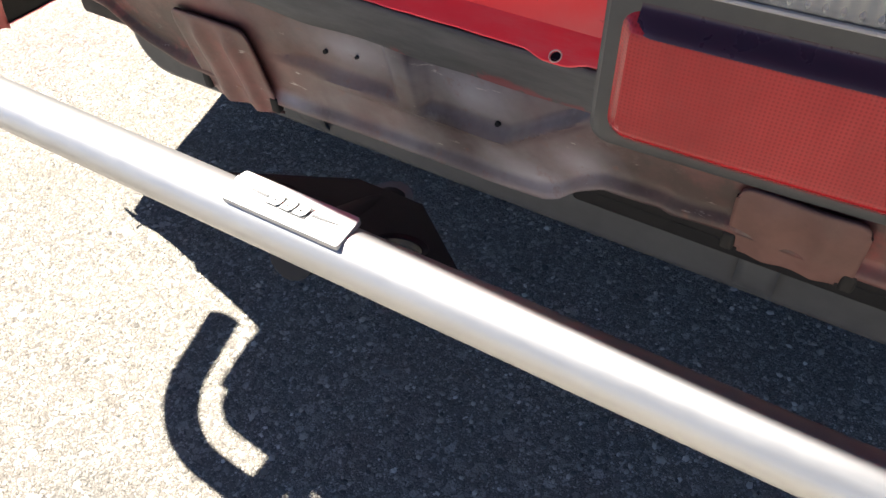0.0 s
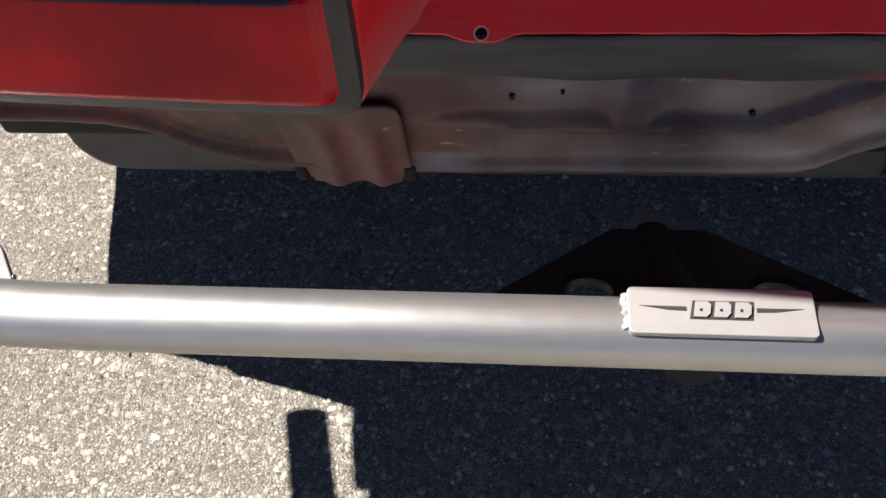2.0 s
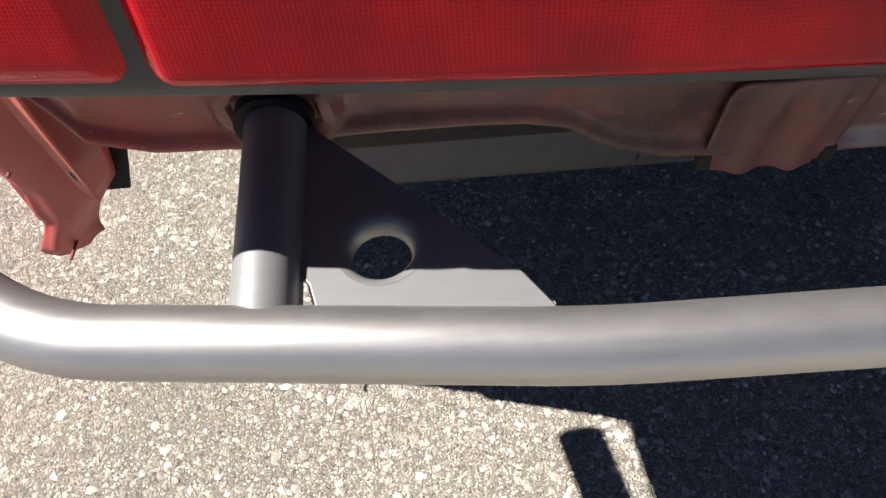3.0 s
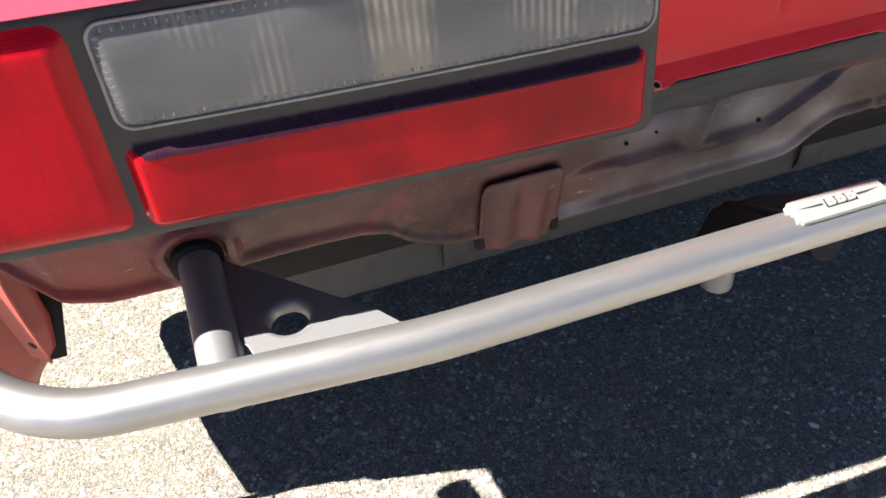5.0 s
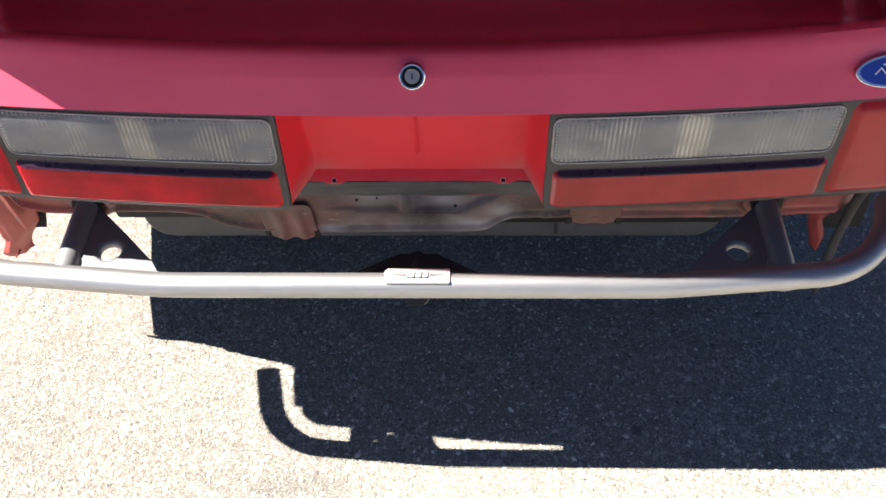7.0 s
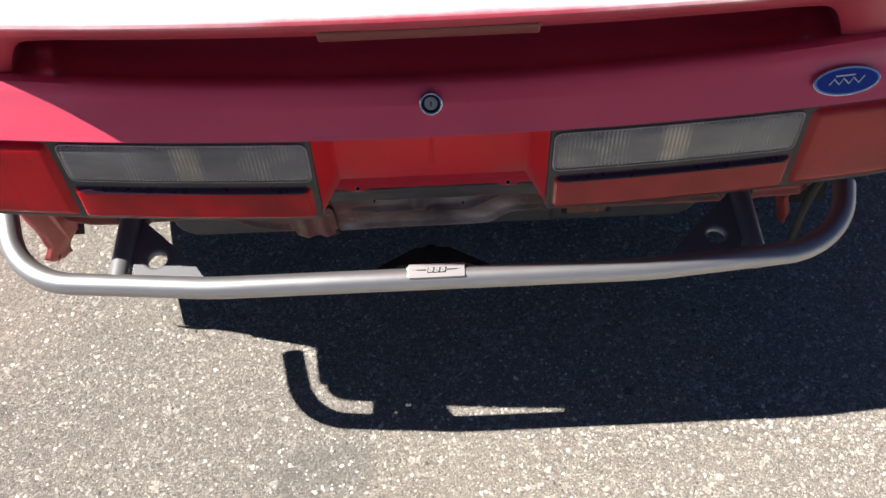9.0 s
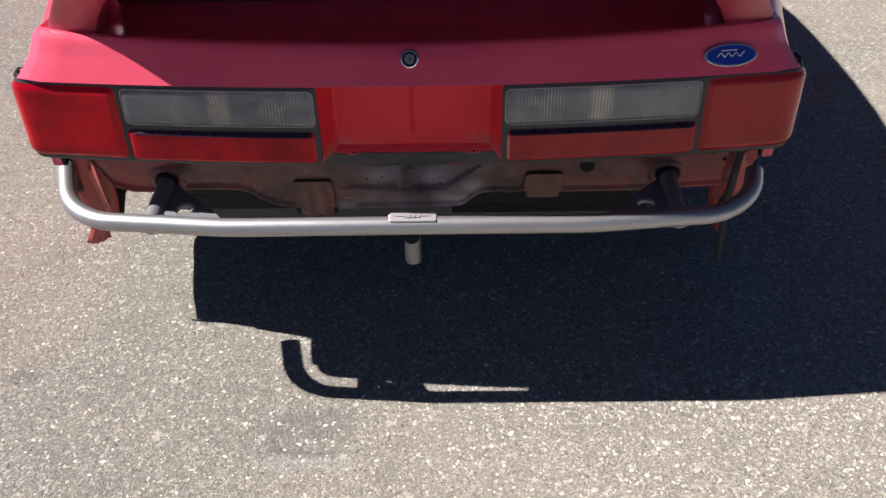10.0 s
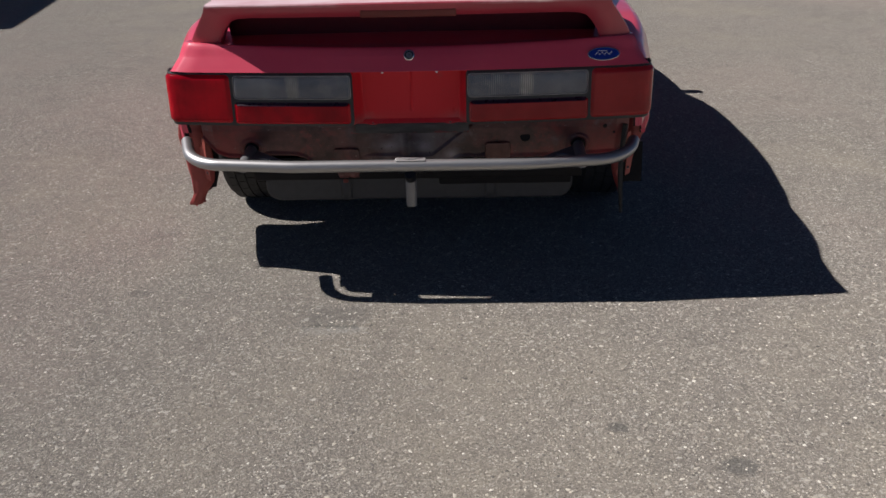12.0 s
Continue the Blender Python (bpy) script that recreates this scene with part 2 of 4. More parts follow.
def primer_material():
    """Dirty unfinished steel: brown-red primer, grey overspray, some body red towards the sides."""
    m = Mat("primer", rough=0.55)
    x = m.math("ABSOLUTE", m.axis(0))
    z = m.axis(2)
    wob = m.math("MULTIPLY", m.math("SUBTRACT", m.noise(7, 5), 0.5), 0.35)
    grey = m.ramp(m.math("ADD", x, wob), (0.06, 1.0), (0.24, 0.0))
    red = m.ramp(m.math("ADD", x, wob), (0.54, 0.0), (0.68, 1.0))
    brown = m.mix(m.ramp(m.noise(9, 7, 0.7), (0.36, 0.0), (0.64, 1.0)), (0.036, 0.015, 0.015), (0.135, 0.053, 0.049))
    col = m.mix(m.math("MULTIPLY", grey, 0.8), brown, m.mix(m.ramp(m.noise(8, 5), (0.38, 0.0), (0.62, 1.0)), (0.028, 0.021, 0.024), (0.17, 0.162, 0.18)))
    col = m.mix(m.math("MULTIPLY", red, m.ramp(m.noise(11, 6, 0.7), (0.36, 0.95), (0.62, 0.35))), col, (0.26, 0.030, 0.030))
    # silver overspray clouds in and under the two pockets
    for cx, cz, rx, rz in ((-0.092, 0.528, 0.062, 0.030), (0.034, 0.522, 0.050, 0.032), (0.098, 0.452, 0.056, 0.024), (0.138, 0.492, 0.034, 0.028), (-0.182, 0.436, 0.030, 0.010)):
        dx = m.math("DIVIDE", m.math("SUBTRACT", m.axis(0), cx), rx)
        dz = m.math("DIVIDE", m.math("SUBTRACT", z, cz), rz)
        d = m.math("ADD", m.math("SQRT", m.math("ADD", m.math("MULTIPLY", dx, dx), m.math("MULTIPLY", dz, dz))), m.math("MULTIPLY", m.noise(7, 5, 0.6), 1.2))
        col = m.mix(m.ramp(m.math("MULTIPLY", d, 0.5), (0.22, 0.85), (0.5, 0.45), (0.72, 0.15), (0.95, 0.0)), col, (0.33, 0.325, 0.37))
    strip = m.math("MULTIPLY", m.ramp(z, (0.584, 0.0), (0.588, 1.0)), m.ramp(z, (0.600, 1.0), (0.606, 0.0)))
    flakes = m.ramp(m.noise(26, 4, 0.6), (0.55, 0.0), (0.58, 1.0))
    col = m.mix(m.math("MULTIPLY", m.math("MULTIPLY", strip, grey), flakes), col, (0.30, 0.020, 0.022))
    blotch = m.ramp(m.noise(7, 7, 0.72), (0.52, 0.0), (0.62, 0.7))
    col = m.mix(m.math("MULTIPLY", blotch, m.ramp(x, (0.18, 0.0), (0.34, 1.0))), col, (0.24, 0.045, 0.042))
    spray = m.ramp(m.noise(11, 8, 0.75), (0.58, 0.0), (0.70, 0.45))
    col = m.mix(spray, col, (0.21, 0.195, 0.185))
    scratch = m.ramp(m.noise(1.0, 5, 0.7, m.stretch(22, 22, 90)), (0.66, 0.0), (0.70, 0.7))
    col = m.mix(scratch, col, (0.42, 0.38, 0.36))
    rust = m.ramp(m.noise(34, 8, 0.75), (0.58, 0.0), (0.68, 1.0))
    col = m.mix(m.math("MULTIPLY", rust, 0.5), col, (0.15, 0.055, 0.03))
    dust = m.ramp(m.noise(70, 6, 0.8), (0.6, 0.0), (0.78, 1.0))
    col = m.mix(m.math("MULTIPLY", dust, 0.22), col, (0.26, 0.245, 0.235))
    m.color(col)
    m.rough(m.math("ADD", m.math("MULTIPLY", m.noise(20, 5), 0.35), 0.28))
    m.bump(m.noise(130, 5), 0.15, 0.001)
    return m.m


def ledge_material():
    """Dull grey-black underseal with runs of red paint left along its lower edge."""
    m = Mat("grey_underseal", rough=0.7)
    col = m.mix(m.ramp(m.noise(1.0, 6, 0.7, m.stretch(5, 5, 30)), (0.35, 0.0), (0.68, 1.0)), (0.040, 0.040, 0.038), (0.105, 0.100, 0.095))
    drip = m.ramp(m.math("ADD", m.axis(2), m.math("MULTIPLY", m.noise(24, 4, 0.6), 0.022)), (0.6135, 1.0), (0.615, 0.0))
    here = m.math("MULTIPLY", m.ramp(m.noise(21, 5, 0.7), (0.48, 0.0), (0.53, 1.0)), m.ramp(m.axis(0), (-0.03, 0.0), (0.01, 1.0)))
    col = m.mix(m.math("MULTIPLY", m.math("MULTIPLY", drip, here), 0.35), col, (0.36, 0.020, 0.03))
    m.color(col)
    m.bump(m.noise(160, 4), 0.2, 0.001)
    return m.m


def aluminium_material(name="aluminium", a=(0.35, 0.348, 0.342), b=(0.46, 0.455, 0.445), rough=0.45, metal=0.85):
    m = Mat(name, a, rough, metal)
    streaks = m.noise(1.0, 5, 0.7, m.stretch(14, 160, 160))
    m.color(m.mix(m.math("ADD", m.math("MULTIPLY", m.noise(18, 5), 0.5), m.math("MULTIPLY", streaks, 0.5)), a, b))
    m.rough(m.math("ADD", m.math("MULTIPLY", m.math("ADD", streaks, m.noise(60, 5)), 0.10), rough - 0.10))
    m.bump(m.noise(1400, 2), 0.08, 0.0004)
    return m.m


def red_lens_material(name, deep, pale, gloss=0.2):
    m = Mat(name, (0.62, 0.008, 0.012), 0.12, Coat_Weight=gloss, Coat_Roughness=0.06)
    m.b.inputs["Specular IOR Level"].default_value = 0.1
    co = m.stretch(1, 0.0, 1)
    w1 = m.node("ShaderNodeTexWave", Scale=150.0)
    w1.bands_direction = "X"
    w2 = m.node("ShaderNodeTexWave", Scale=150.0)
    w2.bands_direction = "Z"
    m.link(co, w1.inputs["Vector"]).link(co, w2.inputs["Vector"])
    h = m.math("ADD", w1.outputs["Fac"], w2.outputs["Fac"])
    col = m.mix(m.ramp(h, (0.2, 0.0), (1.8, 1.0)), tuple(0.55 * c for c in pale), pale)
    # deep red patches at random, imitating uneven light through the lens
    dim_patches = m.ramp(m.noise(5.5, 4, 0.6), (0.38, 0.0), (0.66, 1.0))
    col = m.mix(dim_patches, col, deep)
    bands = m.ramp(m.noise(1.0, 3, 0.6, m.stretch(90, 1, 6)), (0.48, 0.0), (0.64, 0.22))
    m.color(m.mix(bands, col, deep))
    m.rough(m.math("ADD", m.math("MULTIPLY", m.noise(25, 6), 0.2), 0.1))
    m.bump(h, 0.12, 0.0006)
    return m.m


def clear_lens_material():
    m = Mat("clear_lens", (0.80, 0.82, 0.85), 0.05, IOR=1.02, Coat_Weight=0.6, Coat_Roughness=0.06)
    m.b.inputs["Transmission Weight"].default_value = 0.93
    m.rough(m.math("ADD", m.math("MULTIPLY", m.noise(30, 6), 0.12), 0.02))
    return m.m


def reflector_material():
    m = Mat("reflector", (0.6, 0.6, 0.6), 0.30, 0.9)
    x = m.math("ABSOLUTE", m.axis(0))
    band = lambda c, half: m.ramp(m.math("ABSOLUTE", m.math("SUBTRACT", x, c)), (half * 0.55, 1.0), (half, 0.0))
    w = m.node("ShaderNodeTexWave", Scale=46.0)
    w.bands_direction = "X"
    m.link(m.stretch(1, 0, 1), w.inputs["Vector"])
    ribs = m.ramp(w.outputs["Fac"], (0.25, 0.0), (0.9, 1.0))
    col = m.mix(m.ramp(m.noise(1.0, 4, 0.55, m.stretch(5, 5, 14)), (0.34, 0.0), (0.66, 1.0)), (0.072, 0.080, 0.098), (0.150, 0.158, 0.174))
    # pale ribs: inner and outer patches are glints put into the colour
    some = m.math("MULTIPLY", m.math("MAXIMUM", m.math("MAXIMUM", m.math("MULTIPLY", band(0.275, 0.06), 0.55), m.math("MULTIPLY", band(0.53, 0.05), 0.35)), band(0.405, 0.030)), m.ramp(m.noise(13, 3), (0.42, 0.0), (0.60, 0.5)))
    col = m.mix(m.math("MULTIPLY", ribs, some), col, (0.74, 0.73, 0.71))
    m.color(m.mix(m.math("MULTIPLY", band(0.405, 0.026), 0.3), col, (0.46, 0.40, 0.31)))
    m.bump(w.outputs["Fac"], 0.03, 0.002)
    return m.m


def rubber_material():
    m = Mat("rubber", rough=0.8)
    m.color(m.mix(m.noise(30, 5), (0.016, 0.016, 0.017), (0.045, 0.043, 0.04)))
    m.bump(m.noise(200, 3), 0.2, 0.001)
    return m.m


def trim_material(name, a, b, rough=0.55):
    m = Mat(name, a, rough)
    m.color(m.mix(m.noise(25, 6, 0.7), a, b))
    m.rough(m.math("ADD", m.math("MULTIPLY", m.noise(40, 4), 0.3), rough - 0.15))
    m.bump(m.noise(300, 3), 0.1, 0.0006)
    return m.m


ASPHALT, STONE = asphalt_material(), stone_material()
PAINT = paint_material("faded_red_paint", (0.66, 0.062, 0.112), (0.74, 0.092, 0.140), 0.38)
PALE_TOP = pale_top_material()
# body red darkened to paint in the shade under the wing
SHADED_MAROON = trim_material("shaded_maroon_paint", (0.085, 0.016, 0.026), (0.15, 0.024, 0.038), 0.6)
INNER, SHELF = recess_material(), shelf_material()
CHIPPED = trim_material("chipped_pale_primer", (0.42, 0.34, 0.30), (0.62, 0.55, 0.50), 0.7)
DULL_RED = trim_material("dull_red_steel", (0.22, 0.030, 0.028), (0.38, 0.070, 0.055), 0.5)
SALMON = trim_material("faded_salmon_steel", (0.34, 0.055, 0.042), (0.50, 0.13, 0.10), 0.5)
PRIMER, ALU, CLEAR_LENS, LEDGE = primer_material(), aluminium_material(), clear_lens_material(), ledge_material()
RED_LENS = red_lens_material("ruby_lens", (0.20, 0.0014, 0.007), (0.54, 0.004, 0.014))
DARK_LENS = red_lens_material("deep_red_lens", (0.24, 0.0015, 0.008), (0.62, 0.004, 0.014), 0.25)
# browned to put the sunlit ground's reflection into the right-hand lenses
GROUND_TINT_LENS = red_lens_material("ground_tint_red_lens", (0.25, 0.010, 0.013), (0.42, 0.022, 0.025), 0.4)
BROWN_LENS = trim_material("brown_red_lens", (0.115, 0.012, 0.012), (0.165, 0.020, 0.018), 0.45)
REFLECT, RUBBER = reflector_material(), rubber_material()
BEZEL = trim_material("grey_bezel", (0.016, 0.017, 0.018), (0.046, 0.046, 0.045), 0.5)
BLACK = trim_material("black_coating", (0.005, 0.005, 0.006), (0.014, 0.013, 0.013), 0.65)
BLACK.node_tree.nodes["Principled BSDF"].inputs["Specular IOR Level"].default_value = 0.25
TANK = trim_material("grey_tank_steel", (0.036, 0.037, 0.038), (0.068, 0.068, 0.068), 0.6)
# near-black purple puts the bevel's dark sky reflection into its colour
BEVEL_REFLECTION = trim_material("bevel_reflection", (0.016, 0.004, 0.011), (0.034, 0.007, 0.018), 0.3)
# centre mount aluminium made near black, to stand for the deep shade there
ALU_DEEP_SHADE = aluminium_material("deep_shade_aluminium", (0.012, 0.012, 0.014), (0.026, 0.026, 0.029), 0.45, 0.7)
# darker copy of the bar's metal: shade under the tail is in its colour
ALU_SHADE = aluminium_material("shade_toned_aluminium", (0.21, 0.21, 0.215), (0.28, 0.28, 0.28), 0.42, 0.45)
ALU_DULL = aluminium_material("dull_aluminium", (0.30, 0.30, 0.30), (0.40, 0.395, 0.39), 0.5, 0.9)
RUSTY = trim_material("rusty_red_steel", (0.13, 0.030, 0.025), (0.27, 0.060, 0.045), 0.6)
RUST_STAIN = trim_material("rust_stained_primer", (0.050, 0.024, 0.020), (0.19, 0.085, 0.070), 0.6)
RIM = trim_material("frosted_lens_rim", (0.20, 0.19, 0.185), (0.42, 0.39, 0.37), 0.25)
FLUTE = trim_material("pale_lens_fluting", (0.24, 0.235, 0.23), (0.36, 0.35, 0.34), 0.25)
CHROME = Mat("chrome", (0.75, 0.75, 0.75), 0.12, 1.0).m
BLUE = Mat("blue_enamel", (0.012, 0.035, 0.30), 0.18, 0.0, Coat_Weight=0.8).m
WHITE = Mat("white_enamel", (0.8, 0.8, 0.8), 0.3).m
GLASS = Mat("tinted_glass", (0.02, 0.025, 0.025), 0.04, 0.0, Coat_Weight=0.6).m
PLASTER = trim_material("plaster", (0.42, 0.40, 0.36), (0.55, 0.52, 0.47), 0.8)


# ---- builders ----
def part(name, bm, material, parent=None, label="", smooth=True, bevel=0.0, solid=0.0):
    bmesh.ops.recalc_face_normals(bm, faces=bm.faces[:])
    mesh = bpy.data.meshes.new(name)
    bm.to_mesh(mesh)
    bm.free()
    mesh.materials.append(material)
    if smooth:
        mesh.shade_smooth()
        mesh.set_sharp_from_angle(angle=radians(38))
    ob = new(name, mesh)
    if parent:
        ob.parent = parent
    if solid:
        mod = ob.modifiers.new("solid", "SOLIDIFY")
        mod.thickness, mod.offset = solid, -1
    if bevel:
        mod = ob.modifiers.new("bevel", "BEVEL")
        mod.width, mod.segments, mod.limit_method, mod.angle_limit = bevel, 3, "ANGLE", radians(40)
    return tagged(ob, label)


def grid(nu, nv, at, bm=None, keep=None):
    """A sheet of nu x nv cells; at(u, v) gives its points."""
    bm = bm or bmesh.new()
    vs = [[bm.verts.new(at(i / nu, j / nv)) for j in range(nv + 1)] for i in range(nu + 1)]
    for i in range(nu):
        for j in range(nv):
            if keep is None or keep((i + 0.5) / nu, (j + 0.5) / nv):
                bm.faces.new((vs[i][j], vs[i + 1][j], vs[i + 1][j + 1], vs[i][j + 1]))
    return bm


def box(cx, cy, cz, sx, sy, sz, bevel=0.0, bm=None, m=None):
    bm = bm or bmesh.new()
    g = bmesh.ops.create_cube(bm, size=1)["verts"]
    for v in g:
        v.co = Vector((v.co.x * sx, v.co.y * sy, v.co.z * sz))
    if bevel:
        edges = list({e for v in g for e in v.link_edges})
        g = bmesh.ops.bevel(bm, geom=edges, offset=bevel, segments=3, profile=0.5, affect="EDGES")["verts"]
        g = list({v for f in bm.faces for v in f.verts}) if len(bm.verts) == len(g) else g
    for v in g:
        v.co = (m @ v.co if m else v.co) + Vector((cx, cy, cz))
    return bm


def sweep(pts, r, seg=20, bm=None, cap=True, ry=None):
    """A round tube along pts; r may be a list."""
    bm = bm or bmesh.new()
    pts = [Vector(p) for p in pts]
    rs = r if isinstance(r, list) else [r] * len(pts)
    rings, side = [], None
    for i, p in enumerate(pts):
        way = (pts[min(i + 1, len(pts) - 1)] - pts[max(i - 1, 0)]).normalized()
        if side is None:
            side = way.orthogonal().normalized()
        side = (side - way * side.dot(way)).normalized()
        up = way.cross(side)
        rings.append([bm.verts.new(p + rs[i] * (math.cos(a) * side + math.sin(a) * up)) for a in (2 * math.pi * k / seg for k in range(seg))])
    for a, b in zip(rings, rings[1:]):
        for k in range(seg):
            bm.faces.new((a[k], a[(k + 1) % seg], b[(k + 1) % seg], b[k]))
    if cap:
        bm.faces.new(rings[0][::-1])
        bm.faces.new(rings[-1])
    return bm


def rounded(pts, radii, n=10):
    """The polyline pts with its inner corners rounded."""
    pts = [Vector(p) for p in pts]
    out = [pts[0]]
    for p, q, s, r in zip(pts, pts[1:], pts[2:], radii):
        a, b = (p - q).normalized(), (s - q).normalized()
        half = a.angle(b) / 2
        cut = r / math.tan(half)
        e0, e1 = q + a * cut, q + b * cut
        centre = q + (a + b).normalized() * (r / math.sin(half))
        for k in range(n + 1):
            w = (e0.lerp(e1, k / n) - centre).normalized()
            out.append(centre + w * r)
    return out + [pts[-1]]


def lathe(profile, seg=32, m=None, bm=None, ring=False):
    """Turns (radius, height) pairs round z."""
    bm = bm or bmesh.new()
    m = m or Matrix()
    rings = []
    for r, h in profile:
        rings.append([bm.verts.new(m @ Vector((r * math.cos(a), r * math.sin(a), h))) for a in (2 * math.pi * k / seg for k in range(seg))])
    for a, b in zip(rings, rings[1:]):
        for k in range(seg):
            bm.faces.new((a[k], a[(k + 1) % seg], b[(k + 1) % seg], b[k]))
    if ring:
        for k in range(seg):
            bm.faces.new((rings[-1][k], rings[-1][(k + 1) % seg], rings[0][(k + 1) % seg], rings[0][k]))
    if profile[0][0] > 1e-6 and not ring:
        bm.faces.new(rings[0][::-1])
    if profile[-1][0] > 1e-6 and not ring:
        bm.faces.new(rings[-1])
    bmesh.ops.remove_doubles(bm, verts=bm.verts[:], dist=1e-6)
    return bm


def plate(outline, holes, thick, m=None, bm=None):
    """A flat plate in xy with round holes (x, y, r), thick along z, set at m."""
    made = bmesh.new()
    loops = [outline] + [[(x + r * math.cos(a), y + r * math.sin(a)) for a in (2 * math.pi * k / 24 for k in range(24))] for x, y, r in holes]
    edges = []
    for loop in loops:
        vs = [made.verts.new((x, y, 0)) for x, y in loop]
        edges += [made.edges.new((a, b)) for a, b in zip(vs, vs[1:] + vs[:1])]
    faces = [g for g in bmesh.ops.triangle_fill(made, use_beauty=True, use_dissolve=False, edges=edges)["geom"] if isinstance(g, bmesh.types.BMFace)]
    up = bmesh.ops.extrude_face_region(made, geom=faces)["geom"]
    for v in [g for g in up if isinstance(g, bmesh.types.BMVert)]:
        v.co.z += thick
    bmesh.ops.dissolve_limit(made, angle_limit=0.01, verts=made.verts[:], edges=made.edges[:])
    if m:
        bmesh.ops.transform(made, matrix=m, verts=made.verts[:])
    return made


def arc(cx, cy, r, a0, a1, n=6):
    return [(cx + r * math.cos(radians(a0 + (a1 - a0) * k / n)), cy + r * math.sin(radians(a0 + (a1 - a0) * k / n))) for k in range(n + 1)]


def lerp(table, x):
    """Straight interpolation in a table of (x, value)."""
    return float(np.interp(x, [a for a, _ in table], [b for _, b in table]))


def smooth01(x):
    x = min(max(x, 0.0), 1.0)
    return x * x * (3 - 2 * x)


# ---- ground ----
bm = bmesh.new()
R = 400.0
cuts = [-R, -60, -15, -6] + [-4 + 0.25 * k for k in range(41)] + [8, 10, 15, 60, R]
vs = [[bm.verts.new((x, y, 0.0)) for y in cuts] for x in cuts]
for i in range(len(cuts) - 1):
    for j in range(len(cuts) - 1):
        bm.faces.new((vs[i][j], vs[i + 1][j], vs[i + 1][j + 1], vs[i][j + 1]))
ground = tagged(part("ground", bm, ASPHALT), "weathered grey asphalt with pale worn stone chips", "ground", kind="structure")


def chips(count, area, small, large, seed):
    """Loose and half-sunk stone chips, joined."""
    rnd = random.Random(seed)
    verts, faces = [], []
    shape = [(0, 0, 1), (1, 0, 0.15), (0.31, 0.95, 0.1), (-0.81, 0.59, 0.18), (-0.81, -0.59, 0.12), (0.31, -0.95, 0.16)]
    for _ in range(count):
        x, y = rnd.uniform(area[0], area[1]), rnd.uniform(area[2], area[3])
        s = small + (large - small) * rnd.random() ** 3.5
        a, flat, long = rnd.uniform(0, 6.28), rnd.uniform(0.25, 0.55), rnd.uniform(0.8, 1.5)
        n = len(verts)
        for px, py, pz in shape:
            px, py = px * s * long * rnd.uniform(0.75, 1.2), py * s * rnd.uniform(0.75, 1.2)
            if pz == 1:
                px, py = px + s * rnd.uniform(-0.3, 0.3), py + s * rnd.uniform(-0.3, 0.3)
            verts.append((x + px * math.cos(a) - py * math.sin(a), y + px * math.sin(a) + py * math.cos(a), -0.0006 + pz * s * flat))
        faces += [(n, n + 1 + k, n + 1 + (k + 1) % 5) for k in range(5)]
    mesh = bpy.data.meshes.new("stone_chips")
    mesh.from_pydata(verts, [], faces)
    mesh.materials.append(STONE)
    return new("stone_chips", mesh)


tagged(chips(140000, (-1.4, 1.8, -1.1, 1.0), 0.0009, 0.0044, 3), "pale worn stone chips bedded in the asphalt", "gravel", kind="stuff")
tagged(chips(160000, (-2.6, 3.2, -2.1, 3.6), 0.0012, 0.0062, 5), "pale worn stone chips bedded in the asphalt", "gravel", kind="stuff")

# plain stand-in wall, added out of view to shade the far ground
bm = box(0, 0, 1.9, 0.3, 14.0, 3.8, 0.02)
wall = tagged(part("shade_wall", bm, PLASTER), "unseen plain stand-in wall that shades the far ground", "wall", kind="structure")
wall.matrix_world = pose(-9.15, 12.6, 0, 0, 0, 12)

# ---- the car ----
car = new("hatchback_car")
car.scale = (K, K, K)
tagged(car, "faded red two-door hatchback with its rear bumper cover removed", "car")


def tail_y(x, z):
    """The face of the tail: bowed over the width, leaning forward with height."""
    return 0.055 * (x / 0.83) ** 2 + 0.07 * (z - 0.665)


WIDTH = [(0.09, 0.836), (0.12, 0.846), (0.16, 0.868), (0.22, 0.893), (0.4, 0.930), (0.65, 0.948), (1.0, 0.955), (2.1, 0.93), (3.5, 0.935), (4.2, 0.89), (4.55, 0.79), (4.68, 0.70)]
DECK = [(0.05, 0.875), (0.12, 0.890), (0.2, 0.901), (0.3, 0.916), (0.5, 0.945), (1.2, 0.96), (3.1, 0.975), (3.4, 0.955), (4.0, 0.88), (4.5, 0.79), (4.68, 0.72)]
AXLES, ARCH = (1.066, 3.72), 0.395


def sill(y):
    """The lower edge of the body side."""
    if y < 0.0845:
        return 0.852
    low = lerp([(0.085, 0.612), (0.098, 0.609), (0.122, 0.614), (0.150, 0.626), (0.190, 0.642), (0.197, 0.638), (0.2025, 0.614), (0.206, 0.563), (0.2155, 0.462), (0.231, 0.440), (0.240, 0.300), (0.2465, 0.262), (0.25, 0.258), (0.36, 0.240), (0.47, 0.228), (0.56, 0.206), (0.62, 0.196), (0.655, 0.205), (0.672, 0.240), (0.70, 0.245), (1.4, 0.20), (3.3, 0.20), (4.15, 0.22), (4.68, 0.32)], y)
    for axle in AXLES:
        d = abs(y - axle)
        if d < ARCH:
            low = max(low, 0.35 + math.sqrt(ARCH**2 - d * d))
    return low


